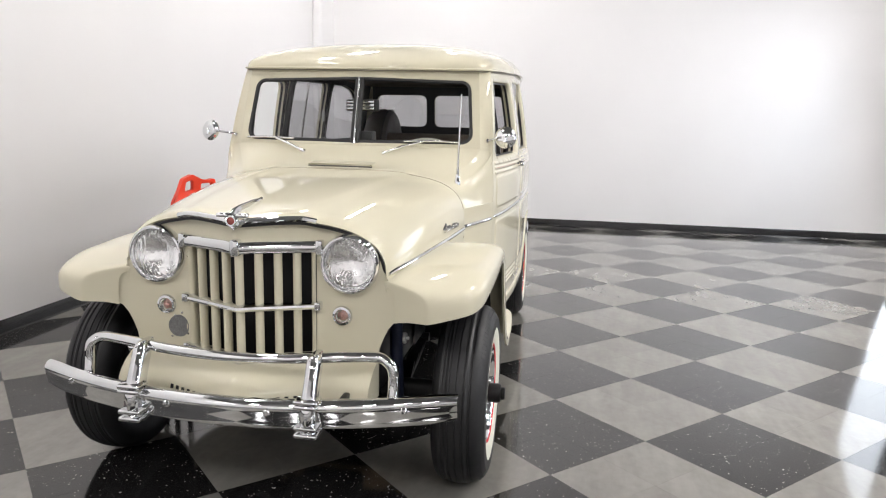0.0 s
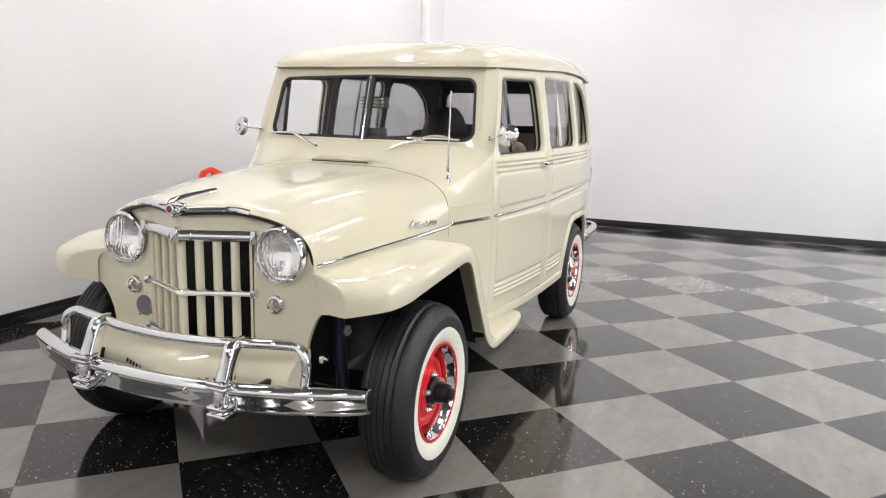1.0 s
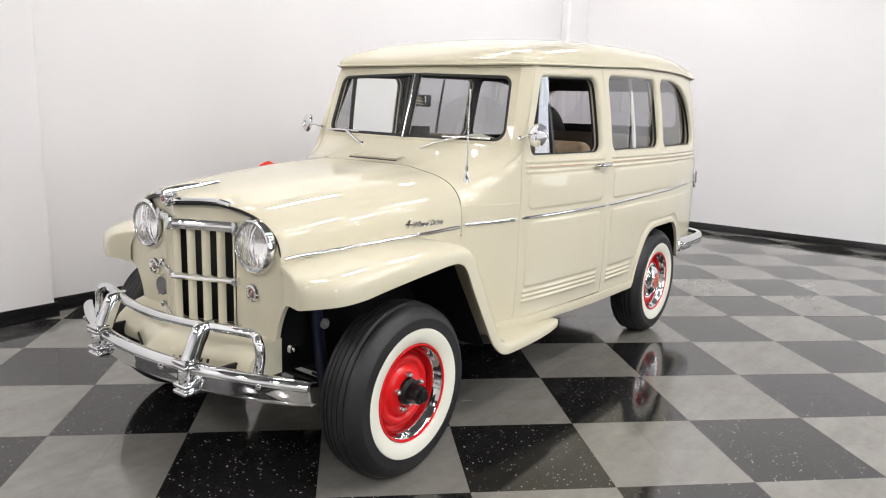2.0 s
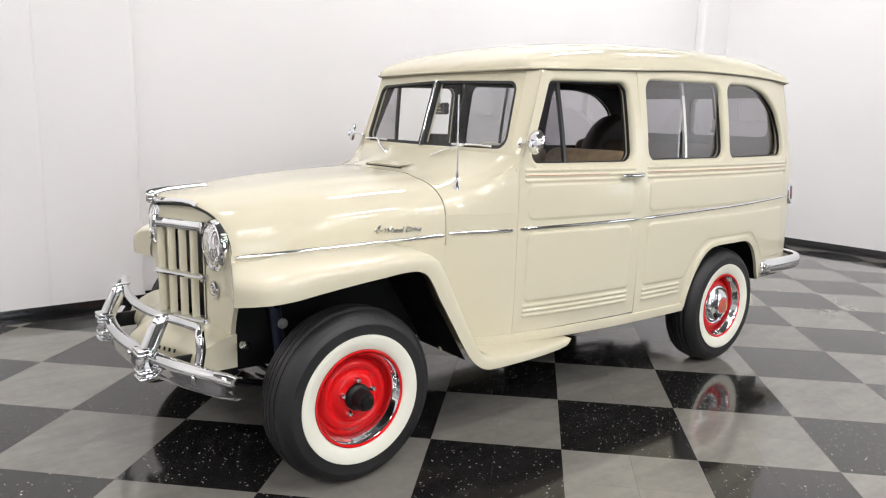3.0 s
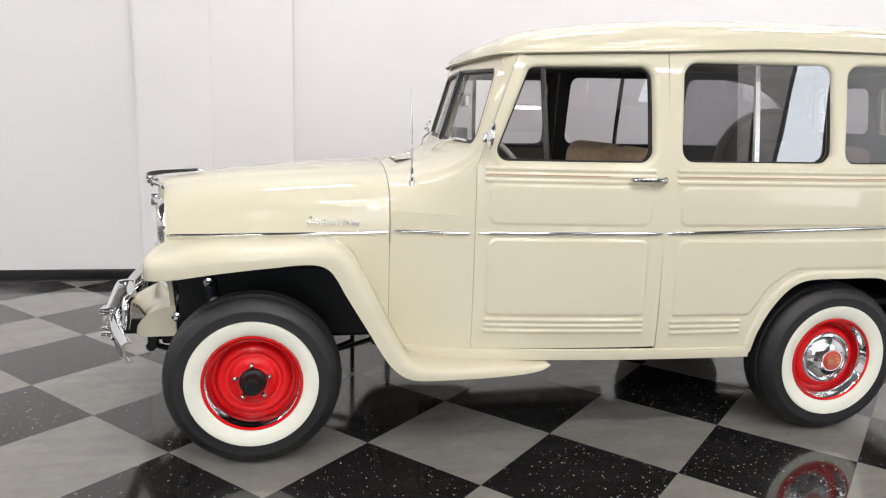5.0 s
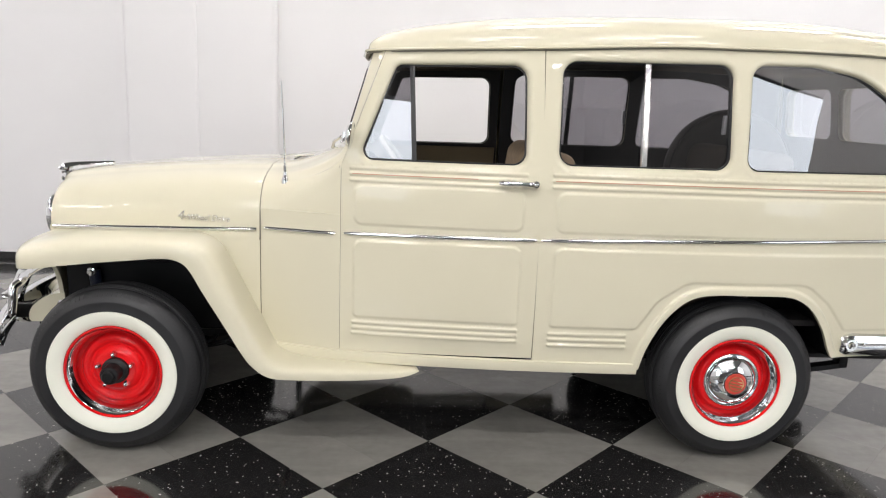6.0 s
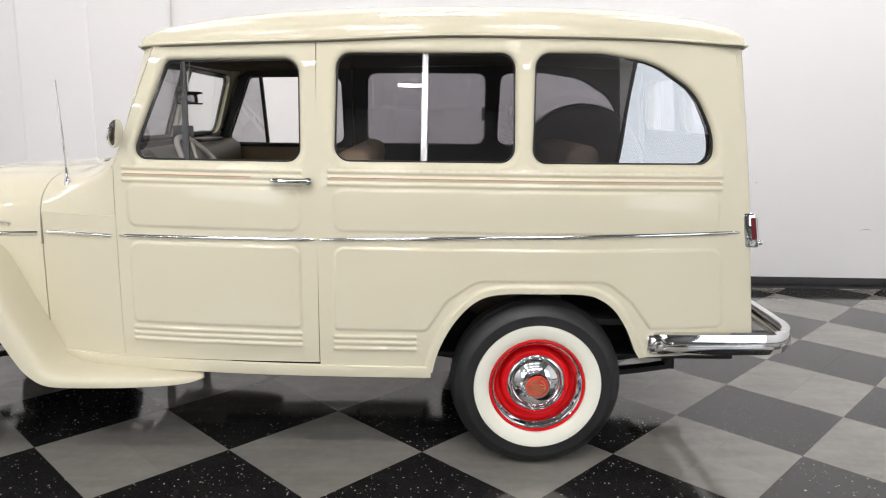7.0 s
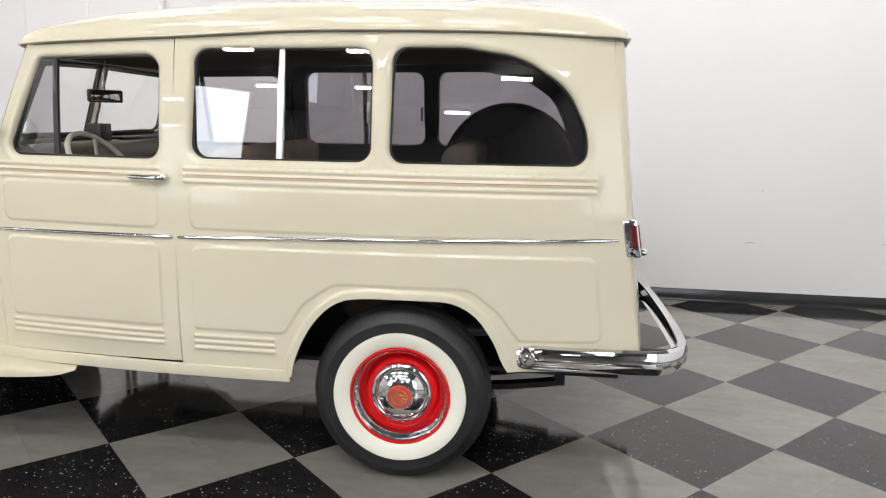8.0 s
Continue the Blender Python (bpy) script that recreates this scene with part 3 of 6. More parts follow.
for s in (-1, 1):
    fl = s > 0
    f = side_map(s)
    v, fc = plate(DOOR, [DOOR_WIN], f, 0.045, door_feats, [0.024], 0.02, 0.03, fl)
    door = make("front_door", v, fc, PAINT, car, smooth=50)
    v, fc = plate(QUARTER, [WIN_2, WIN_3], f, 0.045, quarter_feats, [0.024, 0.024], 0.02, 0.03, fl)
    quarter = make("quarter_panel", v, fc, PAINT, car, smooth=50)
    v, fc = plate(COWL, [], f, 0.05, [], [], 0.015, 0, fl)
    cowl_side = make("cowl_side_panel", v, fc, PAINT, car, smooth=50)
    # jambs behind the door gaps, coloured dark olive for the shade in the gaps
    for xs_, zs_ in (([0.5665] * 8, np.linspace(0.57, 1.04, 8)), ([0.9271] * 12, np.linspace(0.46, 1.26, 12)), ([1.7685] * 8 + [1.764, 1.7585], list(np.linspace(0.46, 1.3, 8)) + [1.5, 1.765])):
        p3 = f(np.array(xs_), np.array(zs_), np.full(len(xs_), 0.0065))
        v, fc = sweep(p3, [(-0.009, -0.0008), (0.009, -0.0008), (0.009, 0.0008), (-0.009, 0.0008)], up=(0, s, 0))
        make("door_jamb", v, fc, DASH_AND_GAP, car, smooth=0)
    # the rolled sill under the doors
    xs = np.linspace(0.62, 2.232, 30)
    rows = [[(x, s * (half(x, 0.45) - 0.004), 0.452), (x, s * (half(x, 0.45) + 0.010), 0.448), (x, s * (half(x, 0.45) + 0.012), 0.432), (x, s * (half(x, 0.45) + 0.006), 0.402), (x, s * (half(x, 0.45) - 0.06), 0.398)] for x in xs]
    v, fc = loft(rows)
    make("sill", v, fc, PAINT, car, smooth=60, flip=not fl)
    # dark lining behind the outer skin, with the same openings
    for nm, out_, wins in (("door_lining", [(0.95, 0.50), (1.755, 0.50), (1.745, 1.742), (1.14, 1.712), (1.09, 1.68), (0.96, 1.30)], [DOOR_WIN]),
                           ("quarter_lining", [(1.765, 0.80), (3.55, 0.80), (3.50, 1.2), (3.455, 1.76), (2.8, 1.78), (1.765, 1.745)], [WIN_2, WIN_3])):
        v, fc = plate(out_, wins, lambda u, vv, d: side_map(s)(u, vv, d + 0.055), 0.09, [], [], 0, 0.012, not fl)
        make(nm, v, fc, LINING, door if "door" in nm else quarter, "dark trim panel", smooth=30)
    v, fc = plate([(0.985, 0.53), (1.735, 0.53), (1.735, 1.272), (1.0, 1.272)], [], lambda u, vv, d: side_map(s)(u, vv, d + 0.060), 0.09, [], [], 0.012, 0, not fl)
    card = make("door_card", v, fc, CARD, door, "tan vinyl door card", smooth=30)
    # seals and panes
    ring_strip(DOOR_WIN, s, 0.034, 0.012, 0.007, "window_seal", RUBBER, door)
    for wn in (WIN_2, WIN_3):
        ring_strip(wn, s, 0.034, 0.012, 0.007, "window_seal", RUBBER, quarter)
        pane(wn, s, 1.83 if wn is WIN_2 else 2.63, 0.044 if wn is WIN_2 else 0.034, 0.0 if wn is WIN_2 else 6.35, "side_glass", TINTED, quarter, 0.03, 4.5 if wn is WIN_2 else 5.5)
    # quarter window divider bar, chrome, with a dark channel behind it
    zz = np.linspace(1.305, 1.728, 8)
    p3 = side_map(s)(np.full(8, 2.192), zz, np.full(8, 0.030))
    v, fc = sweep(p3, [(-0.014, -0.006), (0.014, -0.006), (0.011, 0.006), (-0.011, 0.006)], up=(0, s, 0))
    make("window_divider", v, fc, SATIN, quarter, "bright metal window divider", smooth=20)
    block("window_latch", (2.530, s * 0.742 - 0.01, 1.45), (2.545, s * 0.742 + 0.01, 1.53), STEEL, quarter, "small metal window latch", bevel=0.003)
    # vent window in the front door: frame bar and pane; the drop glass is wound down
    VX = 1.232
    zz = np.linspace(1.292, 1.684, 8)
    p3 = side_map(s)(VX - 0.02 * (zz - 1.29) / 0.4, zz, np.full(8, 0.034))
    v, fc = sweep(p3, [(-0.010, -0.008), (0.010, -0.008), (0.010, 0.008), (-0.010, 0.008)], up=(0, s, 0))
    make("vent_bar", v, fc, PLASTIC, door, "black vent window bar", smooth=20)
    vent = fillet([(0.998, 1.291, 0.04), (VX, 1.291, 0), (VX - 0.02, 1.682, 0), (1.150, 1.680, 0.03)], 6)
    pane(vent, s, 1.0, 0.036, -7.5, "vent_glass", TINTED, door, 0.004)
    ring_strip(vent, s, 0.036, 0.012, 0.008, "vent_frame", PLASTIC, door)
    tube("sill_rail", side_map(s)(np.linspace(1.24, 1.69, 4), np.full(4, 1.288), np.full(4, 0.045)), 0.008, PLASTIC, door)
    # red coach line along the middle rib
    for a, b, par in ((0.975, 1.50, door), (1.82, 3.41, quarter)):
        xs = np.linspace(a, b, 24)
        p3 = side_map(s)(xs, np.full(24, 1.232 if par is door else 1.236), np.full(24, -0.0057))
        v, fc = sweep(p3, [(-0.0015, -0.0008), (0.0015, -0.0008), (0.0015, 0.0008), (-0.0015, 0.0008)], up=(0, s, 0))
        make("coach_line", v, fc, PIN, par, "thin red coach line", smooth=0)
    # chrome belt strips
    prof = [(-0.009, -0.002), (0.009, -0.002), (0.0088, 0.002), (0.0070, 0.0058), (0.0038, 0.0082), (0.0, 0.009), (-0.0038, 0.0082), (-0.0070, 0.0058), (-0.0088, 0.002)]
    for a, b, za, zb, par in ((0.585, 0.905, 0.968, 0.973, cowl_side), (0.942, 1.757, 0.976, 0.985, door), (1.778, 3.52, 0.985, 1.028, quarter)):
        xs = np.linspace(a, b, 26)
        zc = za + (zb - za) * (xs - a) / (b - a)
        p3 = side_map(s)(xs, zc, np.full(26, 0.0))
        v, fc = sweep(p3, prof, up=(0, s, 0), scale=[0.55 if i in (0, 25) else 1 for i in range(26)])
        make("belt_strip", v, fc, CHROME, par, "chrome belt strip", smooth=40)
    # door handle: a bar between two feet
    hx = np.linspace(1.585, 1.745, 14)
    hh = side_map(s)(hx, np.full(14, 1.222), -0.036 + 0.014 * ((hx - 1.665) / 0.08) ** 4)
    handle = tube("door_handle", hh, 0.0105, CHROME, door, "chrome door handle", scale=[0.6] + [1] * 12 + [0.75])
    for px in (1.61, 1.735):
        q = side_map(s)(np.array([px, px]), np.array([1.222, 1.222]), np.array([0.0, -0.03]))
        tube("handle_foot", q, 0.011 if px < 1.7 else 0.014, CHROME, door)

# ---- roof, windscreen, cowl ----


def ws_x(y, z):
    return 0.872 + (np.asarray(z) - 1.29) * 0.30 + 0.045 * (np.abs(y) / 0.65) ** 2


def ws_edge(z):
    return 0.668 - 0.031 * (z - 1.332) / 0.42


def ws_map(u, v, d):
    return np.stack([ws_x(u, v) + d, u, v], 1)


WS_OUT = [(-0.668, 1.332), (0.668, 1.332), (0.637, 1.752), (-0.637, 1.752)]
WS_R = fillet([(0.012, 1.352, 0.004), (0.625, 1.356, 0.05), (0.594, 1.676, 0.05), (0.012, 1.690, 0.004)], 6)
WS_L = [(-x, z) for x, z in reversed(WS_R)]
v, fc = plate(WS_OUT, [WS_R, WS_L], ws_map, 0.06, [], [0.012, 0.012], 0, 0.025, True)
frame_ob = make("windscreen_surround", v, fc, PAINT, car, smooth=50)
for lp in (WS_R, WS_L):
    v, fc = plate(lp, [], lambda u, vv, d: ws_map(u, vv, d + 0.018), 0.15, [], [], 0, 0, True)
    ob = make("windscreen_pane", v, fc, GLASS, frame_ob, smooth=30)
    ob.visible_shadow = False
    c = np.array(dense(lp, 0.02))
    p3 = ws_map(c[:, 0], c[:, 1], np.full(len(c), 0.010))
    v, fc = sweep(p3, [(-0.013, -0.005), (0.013, -0.005), (0.010, 0.007), (-0.010, 0.007)], up=np.tile([-1.0, 0, 0.3], (len(c), 1)), closed=True)
    make("windscreen_seal", v, fc, RUBBER, frame_ob, smooth=30)
zz = np.linspace(1.342, 1.694, 6)
tube("centre_bar", [(float(ws_x(0, z)) - 0.006, 0, z) for z in zz], 0.0065, CHROME, frame_ob, "chrome windscreen centre bar")
for s in (-1, 1):
    zz = np.linspace(1.346, 1.690, 6)
    tube("bar_rubber", [(float(ws_x(0, z)) - 0.001, s * 0.013, z) for z in zz], 0.0105, RUBBER, frame_ob)


def pillar_row(z, s, n=8):
    y0 = ws_edge(z)
    p0 = np.array((ws_x(y0, z), s * y0, z))
    xd = float(door_edge(z)) - 0.002
    p2 = np.array((xd, s * float(half(xd, z)), z))
    p1 = np.array((p0[0] + 0.035, s * (abs(p2[1]) - 0.012), z))
    return [tuple((1 - t) ** 2 * p0 + 2 * t * (1 - t) * p1 + t * t * p2) for t in np.linspace(0, 1, n)]


for s in (-1, 1):
    rows = [pillar_row(z, s) for z in np.linspace(1.332, 1.755, 10)]
    rows = [r + [(r[-1][0], r[-1][1] - s * 0.02, r[-1][2])] for r in rows]
    v, fc = loft(rows)
    make("windscreen_pillar", v, fc, PAINT, car, smooth=50, flip=s > 0)


def top_z(x):
    return np.polyval(TOP_POLY, x)


TOP_PTS = ([0.95, 1.05, 1.2, 1.4, 1.7, 2.1, 2.6, 3.0, 3.25, 3.45, 3.55], [1.815, 1.840, 1.874, 1.908, 1.938, 1.960, 1.971, 1.967, 1.949, 1.910, 1.88])
TOP_POLY = np.polyfit(TOP_PTS[0], TOP_PTS[1], 6)
side_out = [(x, float(half(x, gutter_z(x))) + 0.008) for x in np.linspace(1.12, 3.36, 26)]
OUT = fillet([(0.992, -0.25, 0.3), (1.028, -0.655, 0.075)] + [(x, -y, 0) for x, y in side_out] + [(3.515, -0.70, 0.11), (3.545, -0.3, 0.6), (3.545, 0.3, 0.6), (3.515, 0.70, 0.11)] + [(x, y, 0) for x, y in reversed(side_out)] + [(1.028, 0.655, 0.075), (0.992, 0.25, 0.3)], 6)
OUT = np.array(dense(OUT, 0.035))
for _ in range(4):
    OUT = 0.5 * OUT + 0.25 * np.roll(OUT, 1, axis=0) + 0.25 * np.roll(OUT, -1, axis=0)
OUT = [tuple(p) for p in OUT]


def roof_rows(dz=0.0, inset=0.0, flat=1.0):
    rows = []
    for r in list(np.linspace(0, 0.7, 8)) + [0.78, 0.85, 0.9, 0.94, 0.965, 0.985, 0.996, 1.0]:
        row = []
        for x, y in OUT:
            cx = 2.27 + 1.05 * math.tanh((x - 2.27) / 1.05)
            zx = float(gutter_z(x)) + 0.006
            px, py = cx + (x - cx) * r * (1 - inset), y * r * (1 - inset)
            k = 2.7
            zt = float(top_z(px))
            row.append((px, py, zx + dz + (zt - zx) * flat * (1 - r ** k) ** (1 / k)))
        rows.append(row)
    return rows


v, fc = loft(roof_rows(), close_u=True)
roof = make("roof", v, fc, PAINT, car, smooth=60)
v, fc = loft(roof_rows(-0.035, 0.06, 0.8), close_u=True)
make("headliner", v, fc, HEADLINER, roof, "tan cloth headliner", smooth=60)
rail = [(x, y, float(gutter_z(x)) + 0.003) for x, y in OUT]
v, fc = sweep(rail, [(-0.004, -0.005), (0.010, -0.005), (0.014, -0.002), (0.014, 0.003), (0.008, 0.002), (-0.004, 0.009)], up=(0, 0, 1), closed=True)
make("drip_rail", v, fc, PAINT, roof, smooth=30)
rail2 = [(x * 1.0, y * 0.992, float(gutter_z(x)) - 0.006) for x, y in OUT]
v, fc = sweep(rail2, [(-0.008, -0.002), (0.004, -0.002), (0.004, 0.002), (-0.008, 0.002)], up=(0, 0, 1), closed=True)
make("rail_sealer", v, fc, SEALER, roof, "dark sealer under the drip rail", smooth=30)

# hood
HOOD_W = ease([-0.56, -0.40, -0.2, 0.1, 0.35, 0.57], [0.490, 0.510, 0.545, 0.590, 0.624, 0.648])
HOOD_Z = ease([-0.56, -0.42, -0.3, 0.0, 0.3, 0.57], [1.118, 1.138, 1.155, 1.186, 1.207, 1.220])
HOOD_N = ease([-0.56, -0.3, 0.1, 0.57], [2.6, 2.8, 3.4, 3.9])
HOOD_B = ease([-0.56, 0.57], [0.905, 0.925])


def hood_front(y):
    y = abs(y)
    return -0.542 + 0.40 * y if y < 0.255 else -0.440 + 0.045 * (y - 0.255) / 0.25


def section(x, a, drop=0.0, inset=0.0):
    """Point of the hood's section at angle a (-90 left edge, 0 middle, 90 right edge)."""
    n = float(HOOD_N(x))
    w, zt, zb = float(HOOD_W(x)) - inset, float(HOOD_Z(x)) - drop, float(HOOD_B(x))
    sy, cz = math.sin(radians(a)), math.cos(radians(a))
    y = w * math.copysign(abs(sy) ** (2 / n), sy)
    z = zb + (zt - zb) * max(cz, 0) ** (2 / n)
    # a slightly raised middle panel that widens to the rear
    wid = 0.23 + 0.12 * (x + 0.5)
    z += 0.008 * (0.5 - 0.5 * math.tanh((abs(y) - wid) / 0.02)) * min(1, max(0, (x + 0.53) / 0.1))
    return y, z


ANG = np.linspace(-90, 90, 61)
rows = []
for t in [0, 0.006, 0.018, 0.04] + list(np.linspace(0.08, 1, 22)):
    row = []
    for a in ANG:
        y, _ = section(-0.45, a)
        xf = hood_front(y * 1.0)
        x = xf + (0.5645 - xf) * t
        lip = 0.016 * max(0, 1 - t / 0.04) ** 2
        yy, z = section(x, a, lip, lip * 0.4)
        row.append((x, yy, z))
    rows.append(row)
back = [(x + 0.004, y * 0.985, z - 0.02) for x, y, z in rows[-1]]
front_ret = [(x + 0.02, y * 0.985, z - 0.012) for x, y, z in rows[0]]
v, fc = loft([front_ret] + rows + [back])
hood = make("hood", v, fc, PAINT, car, smooth=50)
# black weather strip in the gap over the grille
p = [(x + 0.010, y * 0.982, z - 0.010) for x, y, z in rows[0]]
v, fc = sweep(p, [(-0.005, -0.007), (0.005, -0.007), (0.005, 0.003), (-0.005, 0.003)], up=np.array([(1, 0, 0)] * len(p), float))
make("hood_seal", v, fc, RUBBER, hood, "black rubber hood seal", smooth=30)
# dark gap strip between hood and cowl
p = [(0.567, section(0.567, a)[0] * 0.990, section(0.567, a)[1] - 0.009) for a in ANG]
v, fc = sweep(p, [(-0.006, -0.004), (0.006, -0.004), (0.006, 0.003), (-0.006, 0.003)], up=np.array([(1, 0, 0)] * len(p), float))
make("cowl_seal", v, fc, SEALER, hood, smooth=30)


def cowl_point(u, w, s):
    """u: 0 side edge to 1 middle; w: 0 at the hood to 1 at the screen."""
    a0 = 78.4
    y, z = section(0.57, -a0 * (1 - u))
    p = np.array((0.570, abs(y), z))
    if u < 0.36:
        k = u / 0.36
        zz = 1.053 + 0.279 * k
        xd = float(door_edge(zz)) - 0.002
        q = np.array((xd, float(half(xd, zz)), zz))
    elif u < 0.56:
        r = pillar_row(1.332, 1, 21)
        q = np.array(r[20 - int(round((u - 0.36) / 0.20 * 20))])
    else:
        y = ws_edge(1.332) * (1 - (u - 0.56) / 0.44)
        q = np.array((float(ws_x(y, 1.332)), y, 1.332))
    m = p + (q - p) * w
    k = math.exp(-((u - 0.42) / 0.2) ** 2)
    m[2] = p[2] + (q[2] - p[2]) * ((1 - k) * w ** 1.9 + k * (1 - (1 - w ** 1.9) ** 0.62))
    m[1] = p[1] + (q[1] - p[1]) * (w ** 1.15)
    return (m[0], s * m[1], m[2])


us = sorted(set(np.round(list(np.linspace(0, 0.36, 10)) + list(np.linspace(0.36, 0.56, 11)) + list(np.linspace(0.56, 1, 14)), 4)))
rows = []
for w in 1 - (1 - np.linspace(0, 1, 20)) ** 1.8:
    left = [cowl_point(u, w, -1) for u in us]
    right = [cowl_point(u, w, 1) for u in reversed(us[:-1])]
    rows.append(left + right)
v, fc = loft(rows)
cowl = make("cowl", v, fc, PAINT, car, smooth=50)
# fresh-air flap, standing slightly proud
v, fc = loft([[(0.640 + 0.10 * k, y, 1.249 + 0.010 * k - 0.003 * (abs(y) / 0.17) ** 4) for y in np.linspace(-0.165, 0.165, 9)] for k in (0, 0.5, 1)])
flap = make("air_flap", v, fc, PAINT, cowl, smooth=50)
v, fc = loft([[(0.640, y, z) for y in np.linspace(-0.165, 0.165, 5)] for z in (1.2465, 1.2415)])
make("flap_lip", v, fc, PAINT, flap, smooth=30)
tube("flap_gap", [(0.644, y, 1.2335) for y in np.linspace(-0.165, 0.165, 5)], 0.0055, RUBBER, cowl, "dark air flap gap")

# rear face with the tailgate window
REAR_OUT = [(-0.66, 0.50), (0.66, 0.50), (0.655, 1.2), (0.62, 1.77), (-0.62, 1.77), (-0.655, 1.2)]
REAR_WIN = fillet([(0.12, 1.42, 0.05), (0.58, 1.42, 0.05), (0.56, 1.69, 0.06), (0.12, 1.69, 0.05)], 5)
REAR_WIN_2 = fillet([(-0.58, 1.42, 0.05), (0.05, 1.42, 0.05), (0.05, 1.69, 0.05), (-0.56, 1.69, 0.06)], 5)


def rear_x(z):
    return 3.70 - 0.155 * (np.asarray(z) - 0.5) / 1.27


v, fc = plate(REAR_OUT, [REAR_WIN, REAR_WIN_2], lambda u, vv, d: np.stack([rear_x(vv) - 0.05 * (np.abs(u) / 0.66) ** 4 - d, u, vv], 1), 0.08, [], [0.02, 0.02], 0, 0.03)
tailgate = make("tailgate", v, fc, PAINT, car, smooth=50)
for wn in (REAR_WIN, REAR_WIN_2):
    v, fc = plate(wn, [], lambda u, vv, d: np.stack([rear_x(vv) - 0.04 - d, u, vv], 1), 0.2, [], [], 0, 0)
    ob = make("rear_glass", v, fc, TINTED, tailgate, smooth=30)
    ob.visible_shadow = False
v, fc = plate([(-0.64, 0.62), (0.64, 0.62), (0.60, 1.76), (-0.60, 1.76)], [REAR_WIN, REAR_WIN_2], lambda u, vv, d: np.stack([rear_x(vv) - 0.075 - 0.03 * (np.abs(u) / 0.66) ** 4 - d, u, vv], 1), 0.12, [], [], 0, 0)
make("tailgate_lining", v, fc, LINING, tailgate, "dark trim panel", smooth=30)
for s in (-1, 1):
    rows = []
    edge = ease([0.5, 0.75, 1.05, 1.35, 1.65, 1.775], [3.645, 3.60, 3.555, 3.515, 3.475, 3.468])
    for z in np.linspace(0.5, 1.785, 14):
        x0 = float(edge(z))
        p0 = np.array((x0, s * float(half(x0, z)), z))
        w = 0.66 - 0.005 * (z - 0.5) / 0.7 if z < 1.2 else 0.655 - 0.035 * (z - 1.2) / 0.57
        p2 = np.array((float(rear_x(z)) - 0.05 * (w / 0.66) ** 4 + 0.0015, s * (w - 0.006), z))
        p1 = np.array((p2[0] + 0.002, s * (abs(p0[1]) - 0.012), z))
        rows.append([tuple((1 - t) ** 2 * p0 + 2 * t * (1 - t) * p1 + t * t * p2) for t in np.linspace(0, 1, 8)])
    v, fc = loft(rows)
    make("rear_corner", v, fc, PAINT, car, smooth=50, flip=s < 0)
    # tail lamp
    def rake(bm):
        for q in bm.verts:
            q.co.x -= 0.17 * (q.co.z - 1.035)

    lamp = block("tail_lamp", (3.540, s * 0.712 - 0.036, 0.962), (3.600, s * 0.712 + 0.036, 1.108), CHROME, car, "chrome tail lamp with a red lens", bevel=0.010, seg=3, taper=rake)
    block("lens", (3.594, s * 0.712 - 0.024, 0.995), (3.606, s * 0.712 + 0.024, 1.092), TAIL, lamp, "red lens", bevel=0.006, seg=3, taper=rake)
    block("side_lens", (3.570, s * 0.7485 - 0.002, 0.998), (3.592, s * 0.7485 + 0.002, 1.090), TAIL, lamp, "dark red side lens", bevel=0.0015, seg=1, taper=rake)
    lathe("knob", [(0.0, 0.03), (0.010, 0.028), (0.014, 0.02), (0.012, 0.0)], CHROME, lamp, axis="X", at=(3.606, s * 0.715, 0.980), seg=16)

# ---- grille and nose ----


def nose_x(y):
    y = np.abs(np.asarray(y, float))
    return np.where(y < 0.262, -0.522 + 0.44 * y, -0.4067 + 0.05 * (y - 0.262) - 1.7 * np.maximum(y - 0.47, 0) ** 2)


def nose_map(u, v, d):
    return np.stack([nose_x(u) + d, u, v], 1)


top_edge = []
for a in np.linspace(-82, 82, 41):
    y, z = section(-0.43, a)
    top_edge.append((y * 0.976, z - 0.019))
NOSE = [(0.457, 0.53), (0.470, 0.60), (0.481, 0.65), (0.497, 0.69), (0.513, 0.722), (0.534, 0.748), (0.558, 0.760), (0.566, 0.80), (0.545, 0.85)]
NOSE = [(-0.46, 0.53)] + NOSE + [p for p in reversed(top_edge)] + [(-y, z) for y, z in reversed(NOSE[1:])]
GRILLE = [(-0.245, 0.615), (0.245, 0.615), (0.248, 1.005), (-0.248, 1.005)]


def disc(y, z, r, n=28):
    return [(y + r * math.cos(2 * math.pi * k / n), z + r * math.sin(2 * math.pi * k / n)) for k in range(n)]


LAMPS = [disc(s * 0.372, 0.958, 0.095) for s in (-1, 1)]
v, fc = plate(NOSE, [GRILLE] + LAMPS, nose_map, 0.035, [], [0.008, 0.012, 0.012], 0.02, 0.03, True)
nose = make("grille_panel", v, fc, PAINT, car, smooth=40)
